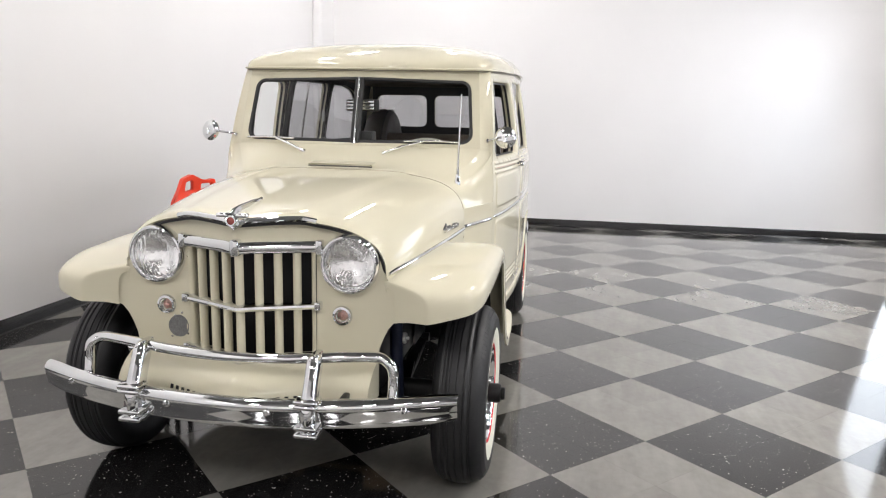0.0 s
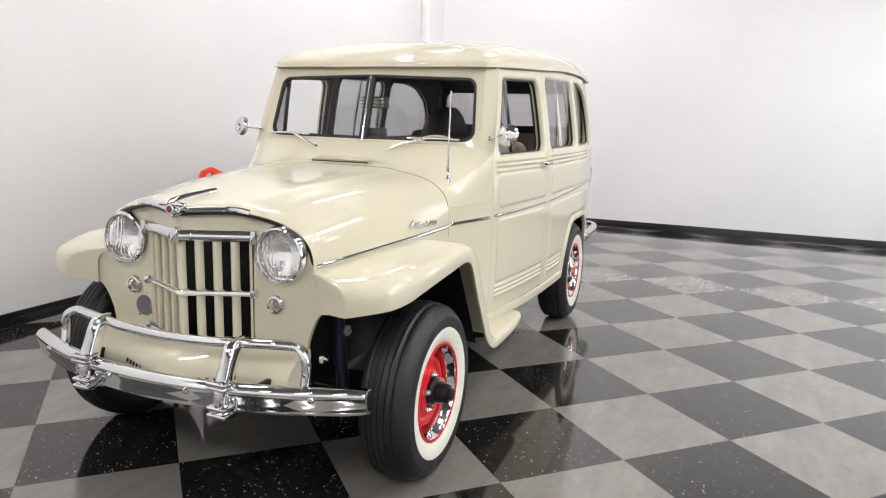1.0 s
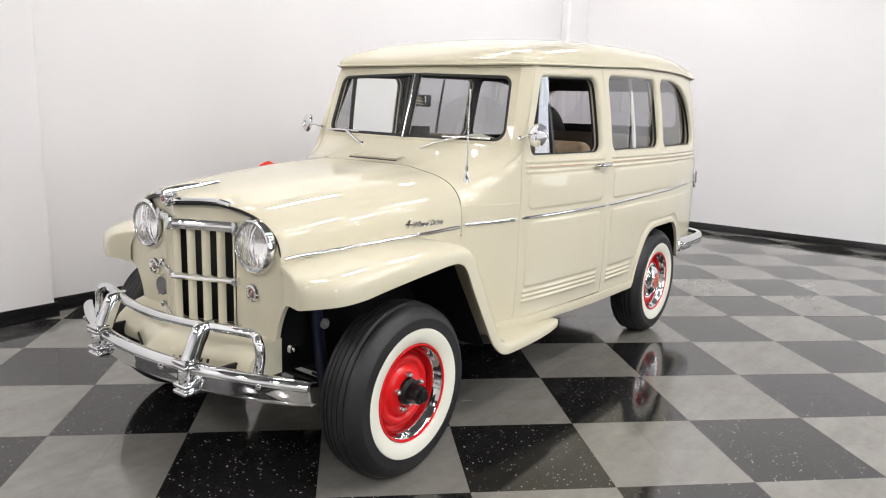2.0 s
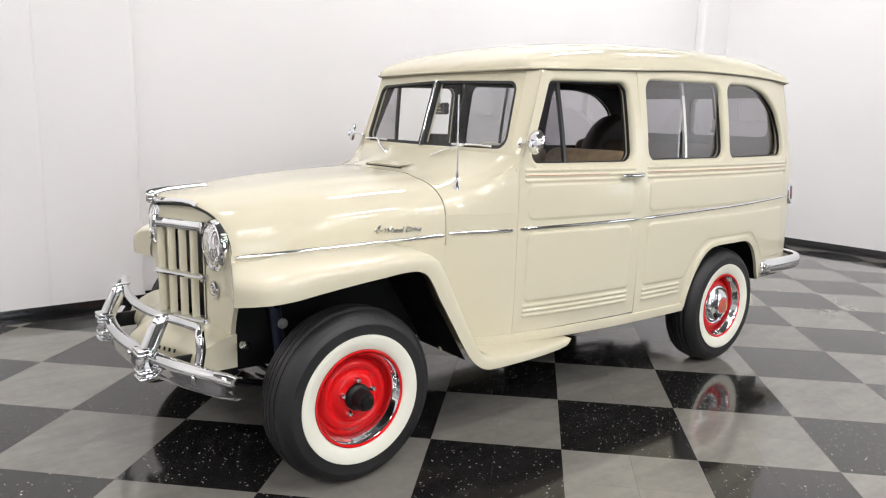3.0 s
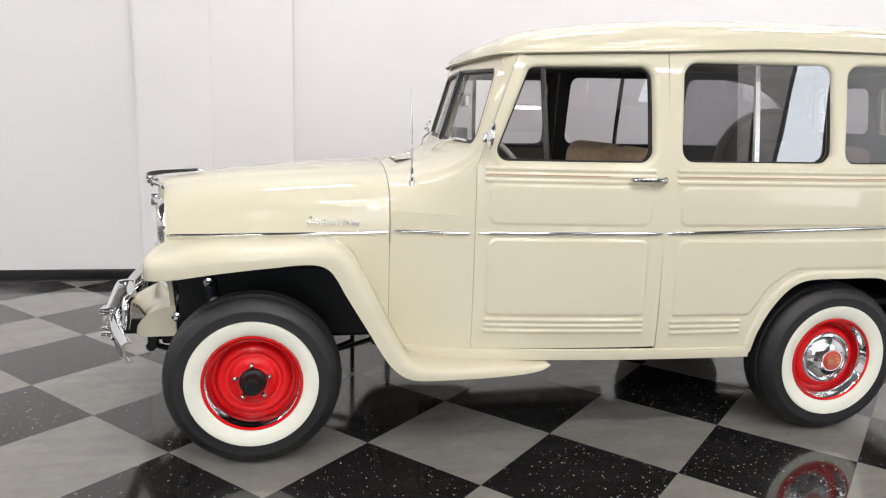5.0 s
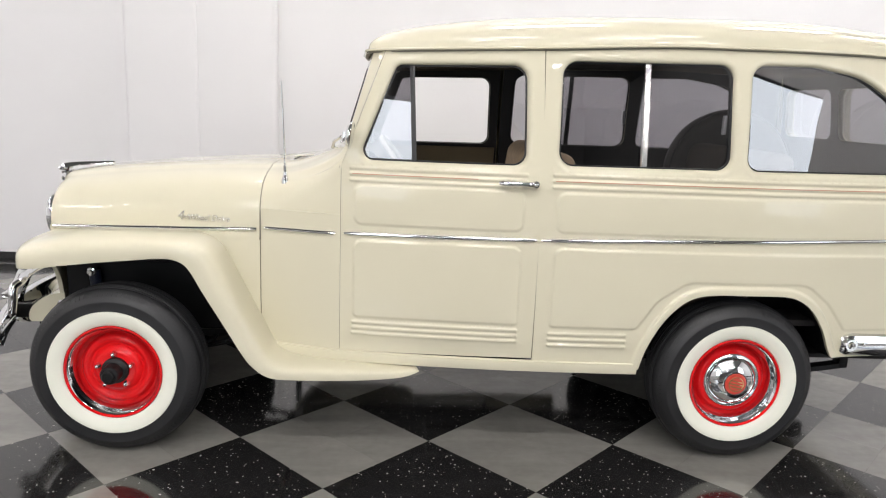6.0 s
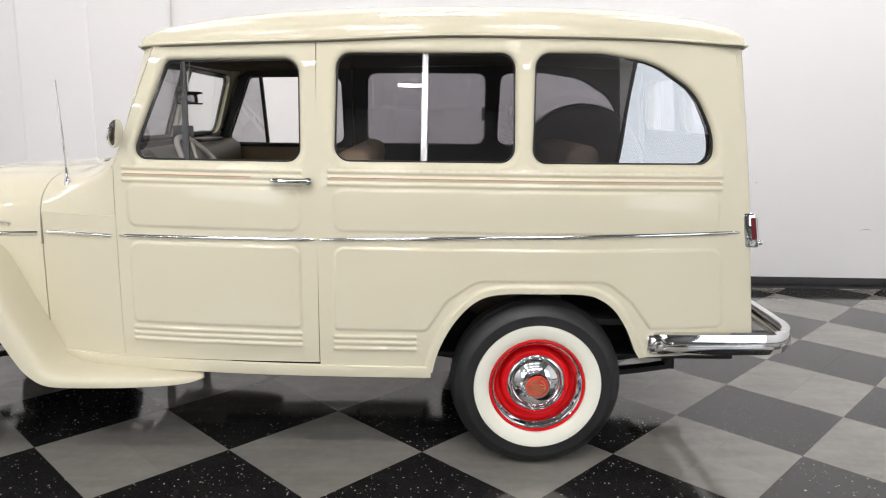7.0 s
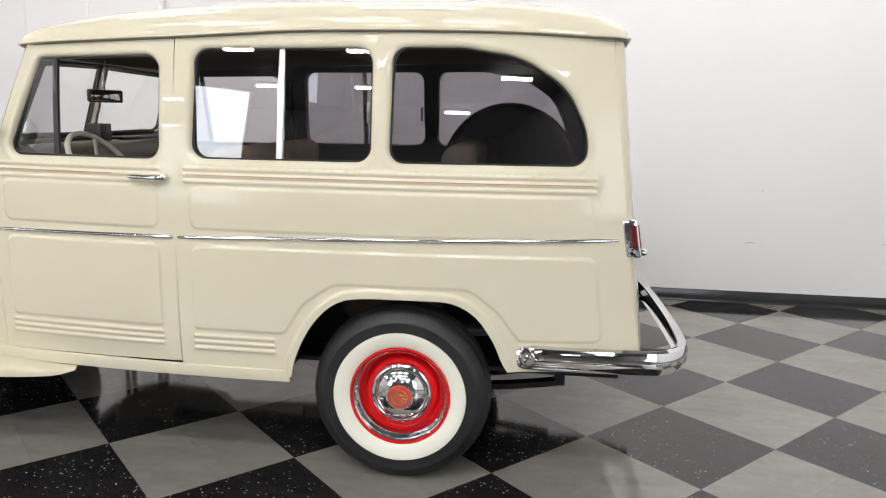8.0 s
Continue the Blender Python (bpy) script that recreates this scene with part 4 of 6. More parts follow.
# slats
for k in range(-3, 4):
    y = k * 0.0612
    sec = [(-0.0135, 0.020), (-0.013, 0.004), (-0.008, -0.006), (0, -0.010), (0.008, -0.006), (0.013, 0.004), (0.0135, 0.020)]
    rows = []
    for z in np.linspace(0.612, 1.01, 6):
        x = float(nose_x(y)) - 0.002
        rows.append([(x + b, y + a * 1.0, z) for a, b in sec])
    v, fc = loft(rows)
    make("grille_slat", v, fc, PAINT, nose, "cream upright grille slat", smooth=60, flip=True)
for s in (-1, 1):
    rows = [[(float(nose_x(0.25)) + b, s * (0.244 + a), z) for a, b in ((0.004, -0.004), (-0.006, -0.006), (-0.014, 0.002), (-0.014, 0.03))] for z in np.linspace(0.612, 1.01, 3)]
    v, fc = loft(rows)
    make("grille_edge", v, fc, PAINT, nose, smooth=60, flip=s < 0)
block("radiator", (-0.36, -0.30, 0.58), (-0.30, 0.30, 1.03), BLACK, car, "black radiator core", bevel=0.005)


def chrome_bar(name, z, w, h, reach, out, material=CHROME, ends=True):
    ys = np.linspace(-w, w, 41)
    rows = []
    for y in ys:
        x = float(nose_x(y)) - out - reach * max(0, 1 - abs(y) / 0.05)
        rows.append([(x + 0.022, y, z + h * 0.55), (x + 0.004, y, z + h * 0.5), (x - 0.008, y, z + h * 0.22), (x - 0.010, y, z - h * 0.1), (x - 0.004, y, z - h * 0.42), (x + 0.022, y, z - h * 0.5)])
    v, f = loft(rows, close_u=True)
    f += [tuple(range(6)), tuple(range(len(v) - 6, len(v)))]
    bar = make(name, v, f, material, nose, "chrome grille bar", smooth=35)
    if ends:
        for s in (-1, 1):
            block("bar_clip", (float(nose_x(w)) - out - 0.016, s * w - 0.012, z - h * 0.62), (float(nose_x(w)) + 0.01, s * w + 0.012, z + h * 0.62), CHROME, bar, bevel=0.005, seg=3)
    return bar


chrome_bar("top_bar", 1.016, 0.264, 0.043, 0.010, 0.012)
chrome_bar("middle_bar", 0.800, 0.258, 0.026, 0.004, 0.012)
chrome_bar("bottom_bar", 0.607, 0.262, 0.026, 0.004, 0.010)
block("bar_boss", (-0.556, -0.016, 0.99), (-0.515, 0.016, 1.05), CHROME, nose, "small chrome prow on the top bar", bevel=0.009, seg=3)
for s in (-1, 1):
    at = (-0.394, s * 0.372, 0.958)
    lamp = lathe("headlamp", [(0.108, -0.002), (0.111, 0.012), (0.109, 0.026), (0.104, 0.036), (0.098, 0.039), (0.0945, 0.034), (0.093, 0.010)], CHROME, car, "round headlamp with a chrome bezel", axis="X", at=at, sign=-1)
    lathe("lens", [(0.0, 0.058), (0.028, 0.0565), (0.055, 0.051), (0.077, 0.042), (0.090, 0.031), (0.0942, 0.024)], LENS, lamp, "clear ribbed glass lens", axis="X", at=at, sign=-1)
    lathe("bowl", [(0.0, -0.040), (0.03, -0.035), (0.06, -0.018), (0.082, 0.0), (0.0935, 0.012)], REFLECTOR, lamp, "bright reflector bowl", axis="X", at=at, sign=-1, seg=32)
    at = (-0.404, s * 0.345, 0.766)
    ind = lathe("turn_lamp", [(0.036, 0.0), (0.038, 0.006), (0.034, 0.014), (0.026, 0.016), (0.024, 0.012)], CHROME, car, "small round turn lamp in a chrome ring", axis="X", at=at, sign=-1, seg=32)
    lathe("lens", [(0.0, 0.030), (0.012, 0.027), (0.021, 0.019), (0.025, 0.010)], LENS, ind, "clear glass lens", axis="X", at=at, sign=-1, seg=24)
    lathe("bulb", [(0.0, 0.016), (0.008, 0.013), (0.011, 0.006), (0.024, 0.003)], AMBER, ind, "pink bulb behind the lens", axis="X", at=at, sign=-1, seg=16)
lathe("horn_grille", [(0.0, 0.004), (0.036, 0.004), (0.041, 0.006), (0.043, 0.001)], MESH, nose, "round grey mesh horn cover", axis="X", at=(-0.404, 0.300, 0.682), sign=-1, seg=32)
for y, z in ((0.285, 0.735), (0.315, 0.722), (0.262, 0.655), (0.33, 0.64)):
    lathe("screw", [(0.0, 0.004), (0.004, 0.003), (0.005, 0.0)], CHROME, nose, axis="X", at=(float(nose_x(y)) - 0.001, y, z), sign=-1, seg=10)
# hood edge trim, badge and ornament
ys = np.linspace(-0.262, 0.262, 41)
p = []
for y in ys:
    x = hood_front(y)
    _, z = section(x + 0.01, math.degrees(math.asin(min(1, (abs(y) / float(HOOD_W(x))) ** (float(HOOD_N(x)) / 2)))))
    p.append((x - 0.004, y, z - 0.010 - 0.018 * max(0, 1 - abs(y) / 0.03)))
v, fc = sweep(p, [(-0.010, -0.006), (0.008, -0.006), (0.009, 0.003), (0.003, 0.009), (-0.007, 0.008), (-0.011, 0.002)], up=np.array([(-1, 0, 0.4)] * len(p), float))
make("hood_trim", v, fc, CHROME, hood, "chrome hood edge trim", smooth=40)
badge = lathe("badge", [(0.019, -0.012), (0.020, 0.004), (0.017, 0.011), (0.0135, 0.011), (0.013, 0.008)], CHROME, hood, "round chrome badge with a red centre", axis="X", at=(-0.556, 0, 1.118), sign=-1, seg=28)
lathe("centre", [(0.0, 0.012), (0.009, 0.011), (0.0134, 0.008)], mat("badge_enamel", (0.28, 0.04, 0.03), 0.25, coat=1.0), badge, axis="X", at=(-0.556, 0, 1.118), sign=-1, seg=24)
orn = [(-0.565, 0, 1.136), (-0.545, 0, 1.147), (-0.50, 0, 1.156), (-0.42, 0, 1.163), (-0.34, 0, 1.169), (-0.305, 0, 1.170)]
orn = curve_pts(orn, 6)
v, fc = sweep(orn, [(-0.010, -0.012), (0.010, -0.012), (0.007, 0.004), (0, 0.011), (-0.007, 0.004)], up=(0, 0, 1), scale=list(np.interp(np.linspace(0, 1, len(orn)), [0, 0.15, 0.5, 1], [1.25, 1.15, 0.75, 0.45])))
make("hood_ornament", v, fc, CHROME, hood, "slim chrome hood ornament", smooth=45)
for s in (-1, 1):
    block("ornament_wing", (-0.565, s * 0.035 - 0.022, 1.128), (-0.535, s * 0.035 + 0.022, 1.144), CHROME, hood, bevel=0.007, seg=3)
# hood side strips and script
for s in (-1, 1):
    xs = np.linspace(-0.385, 0.553, 26)
    p = [(x, s * (float(HOOD_W(x)) * 0.997), 0.925 + 0.037 * (x + 0.385) / 0.94) for x in xs]
    v, fc = sweep(p, [(-0.009, -0.002), (0.009, -0.002), (0.0088, 0.002), (0.0070, 0.0058), (0.0038, 0.0082), (0.0, 0.009), (-0.0038, 0.0082), (-0.0070, 0.0058), (-0.0088, 0.002)], up=(0, s, 0), scale=[0.7, 1.12] + [1.12] * 24)
    make("belt_strip", v, fc, CHROME, hood, "chrome hood side strip", smooth=40)
    for body, size, x0 in (("4-", 0.056, 0.222), ("Wheel Drive", 0.036, 0.338)):
        txt = bpy.data.curves.new("script", "FONT")
        txt.body, txt.size, txt.extrude, txt.shear, txt.align_x, txt.bevel_depth = body, size, 0.003, 0.3, "CENTER", 0.0008
        ob = new("script", txt)
        dg = bpy.context.evaluated_depsgraph_get()
        me = bpy.data.meshes.new_from_object(ob.evaluated_get(dg))
        bpy.data.objects.remove(ob)
        me.materials.clear()
        me.materials.append(CHROME)
        ob = new("script", me)
        ob.parent = hood
        ob["label"] = "raised chrome %s lettering" % ("numeral 4" if size > 0.05 else "Wheel Drive")
        x = x0 if s < 0 else 0.56 - x0
        yaw = math.degrees(math.atan2(float(HOOD_W(x + 0.1) - HOOD_W(x - 0.1)), 0.2))
        ob.matrix_basis = pose(x, s * (float(HOOD_W(x)) + 0.001), 0.990, 96, 0, -yaw if s < 0 else 180 + yaw)

# ---- front fenders, wells, bumpers ----
# each row: inner edge at the hood (x, y, z), outer edge of the top (x, y, z), lower lip (x, y, z)
FENDER = [
    (-0.398, 0.500, 0.880, -0.414, 0.540, 0.862, -0.414, 0.540, 0.752),
    (-0.398, 0.498, 0.892, -0.432, 0.592, 0.863, -0.430, 0.590, 0.762),
    (-0.396, 0.497, 0.900, -0.454, 0.655, 0.866, -0.452, 0.650, 0.766),
    (-0.392, 0.497, 0.904, -0.455, 0.682, 0.868, -0.456, 0.678, 0.768),
    (-0.380, 0.498, 0.908, -0.438, 0.735, 0.873, -0.440, 0.732, 0.779),
    (-0.360, 0.500, 0.910, -0.402, 0.800, 0.882, -0.405, 0.798, 0.792),
    (-0.330, 0.506, 0.913, -0.365, 0.828, 0.893, -0.360, 0.828, 0.798),
    (-0.270, 0.517, 0.918, -0.290, 0.848, 0.911, -0.285, 0.848, 0.808)]
SIDE = [(-0.2, 0.925, -0.2, 0.822, 0.856), (-0.1, 0.930, -0.1, 0.836, 0.862), (0.0, 0.935, 0.0, 0.848, 0.866), (0.1, 0.938, 0.1, 0.858, 0.868), (0.2, 0.940, 0.18, 0.866, 0.868), (0.30, 0.937, 0.25, 0.865, 0.868), (0.36, 0.918, 0.30, 0.845, 0.868), (0.405, 0.88, 0.335, 0.80, 0.868), (0.44, 0.82, 0.37, 0.735, 0.868), (0.52, 0.665, 0.45, 0.60, 0.868)]
SIDE += [(0.60, 0.51, 0.53, 0.465, 0.870), (0.64, 0.445, 0.575, 0.408, 0.872), (0.69, 0.415, 0.64, 0.366, 0.875), (0.76, 0.406, 0.74, 0.356, 0.875), (1.0, 0.402, 1.0, 0.358, 0.868), (1.2, 0.397, 1.2, 0.369, 0.850), (1.268, 0.394, 1.282, 0.386, 0.815)]
for bx, bz, lx, lz, yo in SIDE:
    wb = min(1, max(0, (bx - 0.34) / 0.12))
    yi = (1 - wb) * (float(HOOD_W(bx)) - 0.015) + wb * (float(half(max(bx, 0.46), bz)) - 0.006)
    FENDER.append((bx, yi, bz, bx, yo, bz, lx, yo, lz))
FF, FG = [0, 0.25, 0.5, 0.70, 0.82, 0.89, 0.94, 0.975, 0.995, 1.0, 1.0, 0.992, 0.95], [0, -0.03, -0.04, -0.02, 0.03, 0.09, 0.17, 0.28, 0.42, 0.60, 0.86, 1.0, 1.0]
for s in (-1, 1):
    fine = []
    for i in range(len(FENDER) - 1):
        p0, p1, p2, p3 = (np.array(FENDER[min(max(i + k, 0), len(FENDER) - 1)]) for k in (-1, 0, 1, 2))
        for k in range(5):
            t = k / 5
            fine.append(0.5 * (2 * p1 + (p2 - p0) * t + (2 * p0 - 5 * p1 + 4 * p2 - p3) * t * t + (3 * p1 - p0 - 3 * p2 + p3) * t ** 3))
    fine.append(np.array(FENDER[-1]))
    rows = []
    for r in fine:
        i_, t_, l_ = r[0:3], r[3:6], r[6:9]
        pts = [i_ + q * (t_ - i_) + g * (l_ - t_) for q, g in zip(FF, FG)]
        rows.append([(p[0], s * p[1], p[2]) for p in pts])
    v, fc = loft(rows)
    n = len(FF)
    fc.append(tuple(range(len(v) - n, len(v))))
    fender = make("front_fender", v, fc, PAINT, car, smooth=50, flip=s < 0)
    # fender side behind the wheel, up to the hood strip
    poly = [(0.33, 0.925), (0.5655, 0.955), (0.5655, 0.56)] + [(x + 0.004, z) for x, z in ((0.52, 0.66), (0.44, 0.815), (0.40, 0.875))]
    v, fc = plate(poly, [], lambda u, vv, d: np.stack([u, s * (HOOD_W(u) - 0.002 - d), vv], 1), 0.06, [], [], 0.012, 0, s > 0)
    make("fender_side", v, fc, PAINT, fender, smooth=50)
    # side of the engine bay under the hood strip
    rows = [[(x, s * (float(HOOD_W(x)) - 0.004), z) for x in np.linspace(-0.40, 0.34, 12)] for z in (0.93, 0.90, 0.86)]
    v, fc = loft(rows)
    make("fender_inner_edge", v, fc, PAINT, fender, smooth=50, flip=s > 0)
    v, fc = loft([[(x, s * y, z) for x in (-0.36, -0.1, 0.15, 0.30)] for y, z in ((0.805, 0.842), (0.62, 0.865), (0.47, 0.865), (0.46, 0.60), (0.46, 0.45))])
    make("wheel_well", v, fc, BLACK, fender, "black painted wheel well", smooth=30, flip=s > 0)
    v, fc = loft([[(x, s * 0.47, z) for x in (0.28, 0.58)] for z in (0.45, 0.87)])
    make("well_side", v, fc, BLACK, fender, smooth=30, flip=s > 0)
    v, fc = loft([[(0.30 + k * 0.28, s * y, 0.86 - k * 0.46) for y in (0.45, 0.6, 0.80)] for k in (0, 0.5, 1)])
    make("splash_shield", v, fc, BLACK, fender, smooth=30, flip=s < 0)
    # rear wheel well
    v, fc = loft([[(x, s * y, z) for y in (0.52, 0.66, 0.80)] for x, z in ((2.20, 0.42), (2.26, 0.62), (2.40, 0.78), (2.69, 0.83), (2.95, 0.78), (3.08, 0.62), (3.13, 0.48))])
    make("rear_wheel_well", v, fc, BLACK, car, "black painted wheel well", smooth=40, flip=s < 0)
    v, fc = loft([[(x, s * 0.53, z) for x in (2.18, 2.6, 3.2)] for z in (0.42, 0.86)])
    make("rear_well_side", v, fc, BLACK, car, smooth=30, flip=s > 0)
    # frame rail, springs, hangers
    block("frame_rail", (-0.50, s * 0.40 - 0.03, 0.43), (3.55, s * 0.40 + 0.03, 0.53), BLACK, car, "black chassis rail", bevel=0.006)
    for x0, x1, zc in ((-0.48, 0.52, 0.40), (2.10, 3.36, 0.40)):
        for k in range(4):
            m = (x0 + x1) / 2
            h = (x1 - x0) / 2 * (1 - 0.2 * k)
            v, fc = sweep([(m + h * t, s * 0.46, zc - 0.085 * (1 - t * t) - 0.009 * k + 0.02) for t in np.linspace(-1, 1, 15)], [(-0.025, -0.004), (0.025, -0.004), (0.025, 0.004), (-0.025, 0.004)])
            make("spring_leaf", v, fc, BLACK, car, "black leaf spring", smooth=30)
        for hx in (x0, x1):
            lathe("spring_eye", [(0.0, -0.035), (0.022, -0.035), (0.022, 0.035), (0.0, 0.035)], BLACK, car, at=(hx, s * 0.46, zc + 0.02), seg=16)
            block("shackle", (hx - 0.02, s * 0.45 - 0.02, zc), (hx + 0.02, s * 0.45 + 0.02, 0.47), BLACK, car, bevel=0.004)
    tube("shock_absorber", [(-0.16, s * 0.50, 0.30), (-0.20, s * 0.50, 0.55), (-0.22, s * 0.50, 0.72)], 0.026, mat("blue_black_paint", (0.012, 0.016, 0.035), 0.35), car, "dark blue shock absorber")
    lathe("shock_bolt", [(0.0, 0.016), (0.007, 0.015), (0.008, 0.006), (0.020, 0.005), (0.022, 0.0), (0.020, -0.02), (0.0, -0.022)], STEEL, car, "grey washer and bolt on the shock absorber", at=(-0.195, s * 0.532, 0.632), sign=s, seg=20)
    for bx, bz in ((-0.22, 0.72), (-0.36, 0.565), (0.50, 0.60)):
        lathe("mount_bolt", [(0.0, 0.03), (0.008, 0.03), (0.010, 0.02), (0.020, 0.018), (0.020, 0.0)], CHROME, car, "bright mounting bolt", at=(bx, s * 0.515, bz), sign=s, seg=12)
tube("front_axle", [(0, -0.62, 0.355), (0, 0, 0.345), (0, 0.62, 0.355)], 0.042, BLACK, car, "black front axle tube")
tube("rear_axle", [(2.685, -0.62, 0.355), (2.685, 0, 0.35), (2.685, 0.62, 0.355)], 0.045, BLACK, car, "black rear axle tube")
lathe("differential", [(0.0, -0.13), (0.10, -0.10), (0.145, 0.0), (0.10, 0.10), (0.0, 0.13)], BLACK, car, axis="X", at=(2.685, 0, 0.35), seg=24)
lathe("front_differential", [(0.0, -0.11), (0.09, -0.09), (0.125, 0.0), (0.09, 0.09), (0.0, 0.11)], BLACK, car, axis="X", at=(0.0, 0.20, 0.35), seg=24)
tube("tie_rod", [(-0.17, -0.58, 0.36), (-0.17, 0.58, 0.36)], 0.014, BLACK, car)
tube("drive_shaft", [(0.9, 0.05, 0.42), (1.8, 0.02, 0.39), (2.6, 0.0, 0.36)], 0.03, BLACK, car)
tube("exhaust_pipe", curve_pts([(0.8, -0.30, 0.36), (1.4, -0.34, 0.34), (1.9, -0.36, 0.33), (2.3, -0.36, 0.42), (3.0, -0.36, 0.45), (3.55, -0.42, 0.40)], 6), 0.022, BLACK, car, "dark exhaust pipe")
lathe("silencer", [(0.0, -0.28), (0.06, -0.27), (0.07, -0.24), (0.07, 0.24), (0.06, 0.27), (0.0, 0.28)], BLACK, car, axis="X", at=(1.55, -0.34, 0.335), seg=20)
block("transfer_case", (0.85, -0.22, 0.27), (1.35, 0.22, 0.50), BLACK, car, bevel=0.05, seg=3)
block("sump", (-0.15, -0.16, 0.33), (0.55, 0.16, 0.60), BLACK, car, bevel=0.03)
block("fuel_tank", (2.95, -0.05, 0.36), (3.45, 0.42, 0.52), BLACK, car, bevel=0.03)
block("floor_pan", (0.95, -0.71, 0.455), (3.56, 0.71, 0.475), BLACK, car, bevel=0.003)
block("firewall", (0.60, -0.52, 0.48), (0.62, 0.52, 1.12), BLACK, car, bevel=0.0)
block("cross_member", (-0.44, -0.46, 0.42), (-0.36, 0.46, 0.53), BLACK, car, bevel=0.008)
for s in (-1, 1):
    v, fc = sweep([(2.80 + 0.55 * t, s * 0.535, 0.318 + 0.050 * t * t) for t in np.linspace(0, 1, 9)], [(-0.027, -0.012), (0.027, -0.012), (0.027, 0.012), (-0.027, 0.012)])
    make("spring_end", v, fc, BLACK, car, "black rear end of the leaf spring", smooth=30)
    block("spring_shackle", (3.315, s * 0.535 - 0.03, 0.352), (3.36, s * 0.535 + 0.03, 0.46), BLACK, car, bevel=0.008)
    block("bumper_iron", (3.38, s * 0.50 - 0.02, 0.42), (3.82, s * 0.50 + 0.02, 0.52), BLACK, car, "black bumper iron", bevel=0.006)
    block("front_bumper_iron", (-0.64, s * 0.40 - 0.012, 0.455), (-0.44, s * 0.40 + 0.012, 0.525), BLACK, car, "black bumper iron", bevel=0.006)

# gravel pan between grille and bumper
rows = []
ys = np.linspace(-0.475, 0.475, 31)
for dx, z in ((0.012, 0.600), (-0.02, 0.596), (-0.055, 0.583), (-0.09, 0.562), (-0.118, 0.538), (-0.134, 0.514), (-0.139, 0.494), (-0.139, 0.470), (-0.130, 0.460)):
    rows.append([(float(nose_x(y)) + dx * (1.0 + 0.15 * max(0, 1 - abs(y) / 0.1)) - 0.006 * (z < 0.59), y, z - 0.012 * max(0, 1 - abs(y) / 0.12) * (dx < -0.05)) for y in ys])
v, fc = loft(rows)
pan = make("gravel_pan", v, fc, PAINT, car, smooth=45, flip=True)
for s in (-1, 1):
    edge_ = [r[0] if s < 0 else r[-1] for r in rows]
    v = [(x, s * y, z) for y in (0.474, 0.466) for x, _, z in edge_ + [(-0.372, 0, 0.46), (-0.372, 0, 0.60)]]
    n = len(v) // 2
    make("pan_end", v, [tuple(range(n)), tuple(range(2 * n - 1, n - 1, -1))] + [(k, (k + 1) % n, n + (k + 1) % n, n + k) for k in range(n)], PAINT, pan, smooth=0, flip=s < 0)
PAN_Z, PAN_X = [0.494, 0.514, 0.538, 0.562, 0.583], [-0.139, -0.134, -0.118, -0.090, -0.055]
for y in np.linspace(-0.25, 0.25, 19):
    k = max(0, 1 - abs(y) / 0.12)
    ends = []
    for z in (0.494, 0.501, 0.509):
        x = float(nose_x(y)) + float(np.interp(z, PAN_Z, PAN_X)) * (1.0 + 0.15 * max(0, 1 - abs(y) / 0.1)) - 0.006
        ends += [(x - 0.0025, y + d, z - 0.012 * k) for d in (-0.0065, 0.0065)]
    ends += [(x + 0.010, y0, z) for x, y0, z in ends]
    make("pan_slot", ends, [(0, 1, 3, 2), (2, 3, 5, 4), (0, 2, 8, 6), (2, 4, 10, 8), (1, 7, 9, 3), (3, 9, 11, 5), (4, 5, 11, 10), (0, 6, 7, 1)], BLACK, pan, "dark slot", smooth=0)

# front bumper
def bump_x(y):
    return -0.715 + 0.20 * (abs(y) / 0.79) ** 2.0


ys = np.linspace(-0.79, 0.79, 49)
prof = [(0.034, 0.040), (0.026, 0.045), (0.014, 0.047), (0.0, 0.041), (-0.010, 0.030), (-0.0125, 0.020), (-0.010, 0.006), (-0.005, -0.016), (0.001, -0.038), (0.001, -0.047), (0.006, -0.054), (0.014, -0.056), (0.030, -0.052), (0.026, -0.048), (0.012, -0.044), (0.003, 0.0), (0.004, 0.03), (0.014, 0.041), (0.032, 0.036)]
rows = []
for y in ys:
    k = 1 - 0.10 * max(0, (abs(y) - 0.70) / 0.09) ** 2
    rows.append([(bump_x(y) + a, y + 0.0 * b, 0.498 + b * k) for a, b in prof])
v, fc = loft(rows, close_u=True)
m = len(prof)
fc += [tuple(range(m)), tuple(range(len(v) - m, len(v)))]
bumper = make("front_bumper", v, fc, CHROME, car, "curved chrome front bumper", smooth=40)
for y in (-0.62, -0.18, 0.18, 0.62):
    lathe("bumper_bolt", [(0.0, 0.010), (0.008, 0.009), (0.012, 0.004), (0.013, 0.0)], CHROME, bumper, axis="X", at=(bump_x(y) - 0.010, y, 0.505), sign=-1, seg=14)
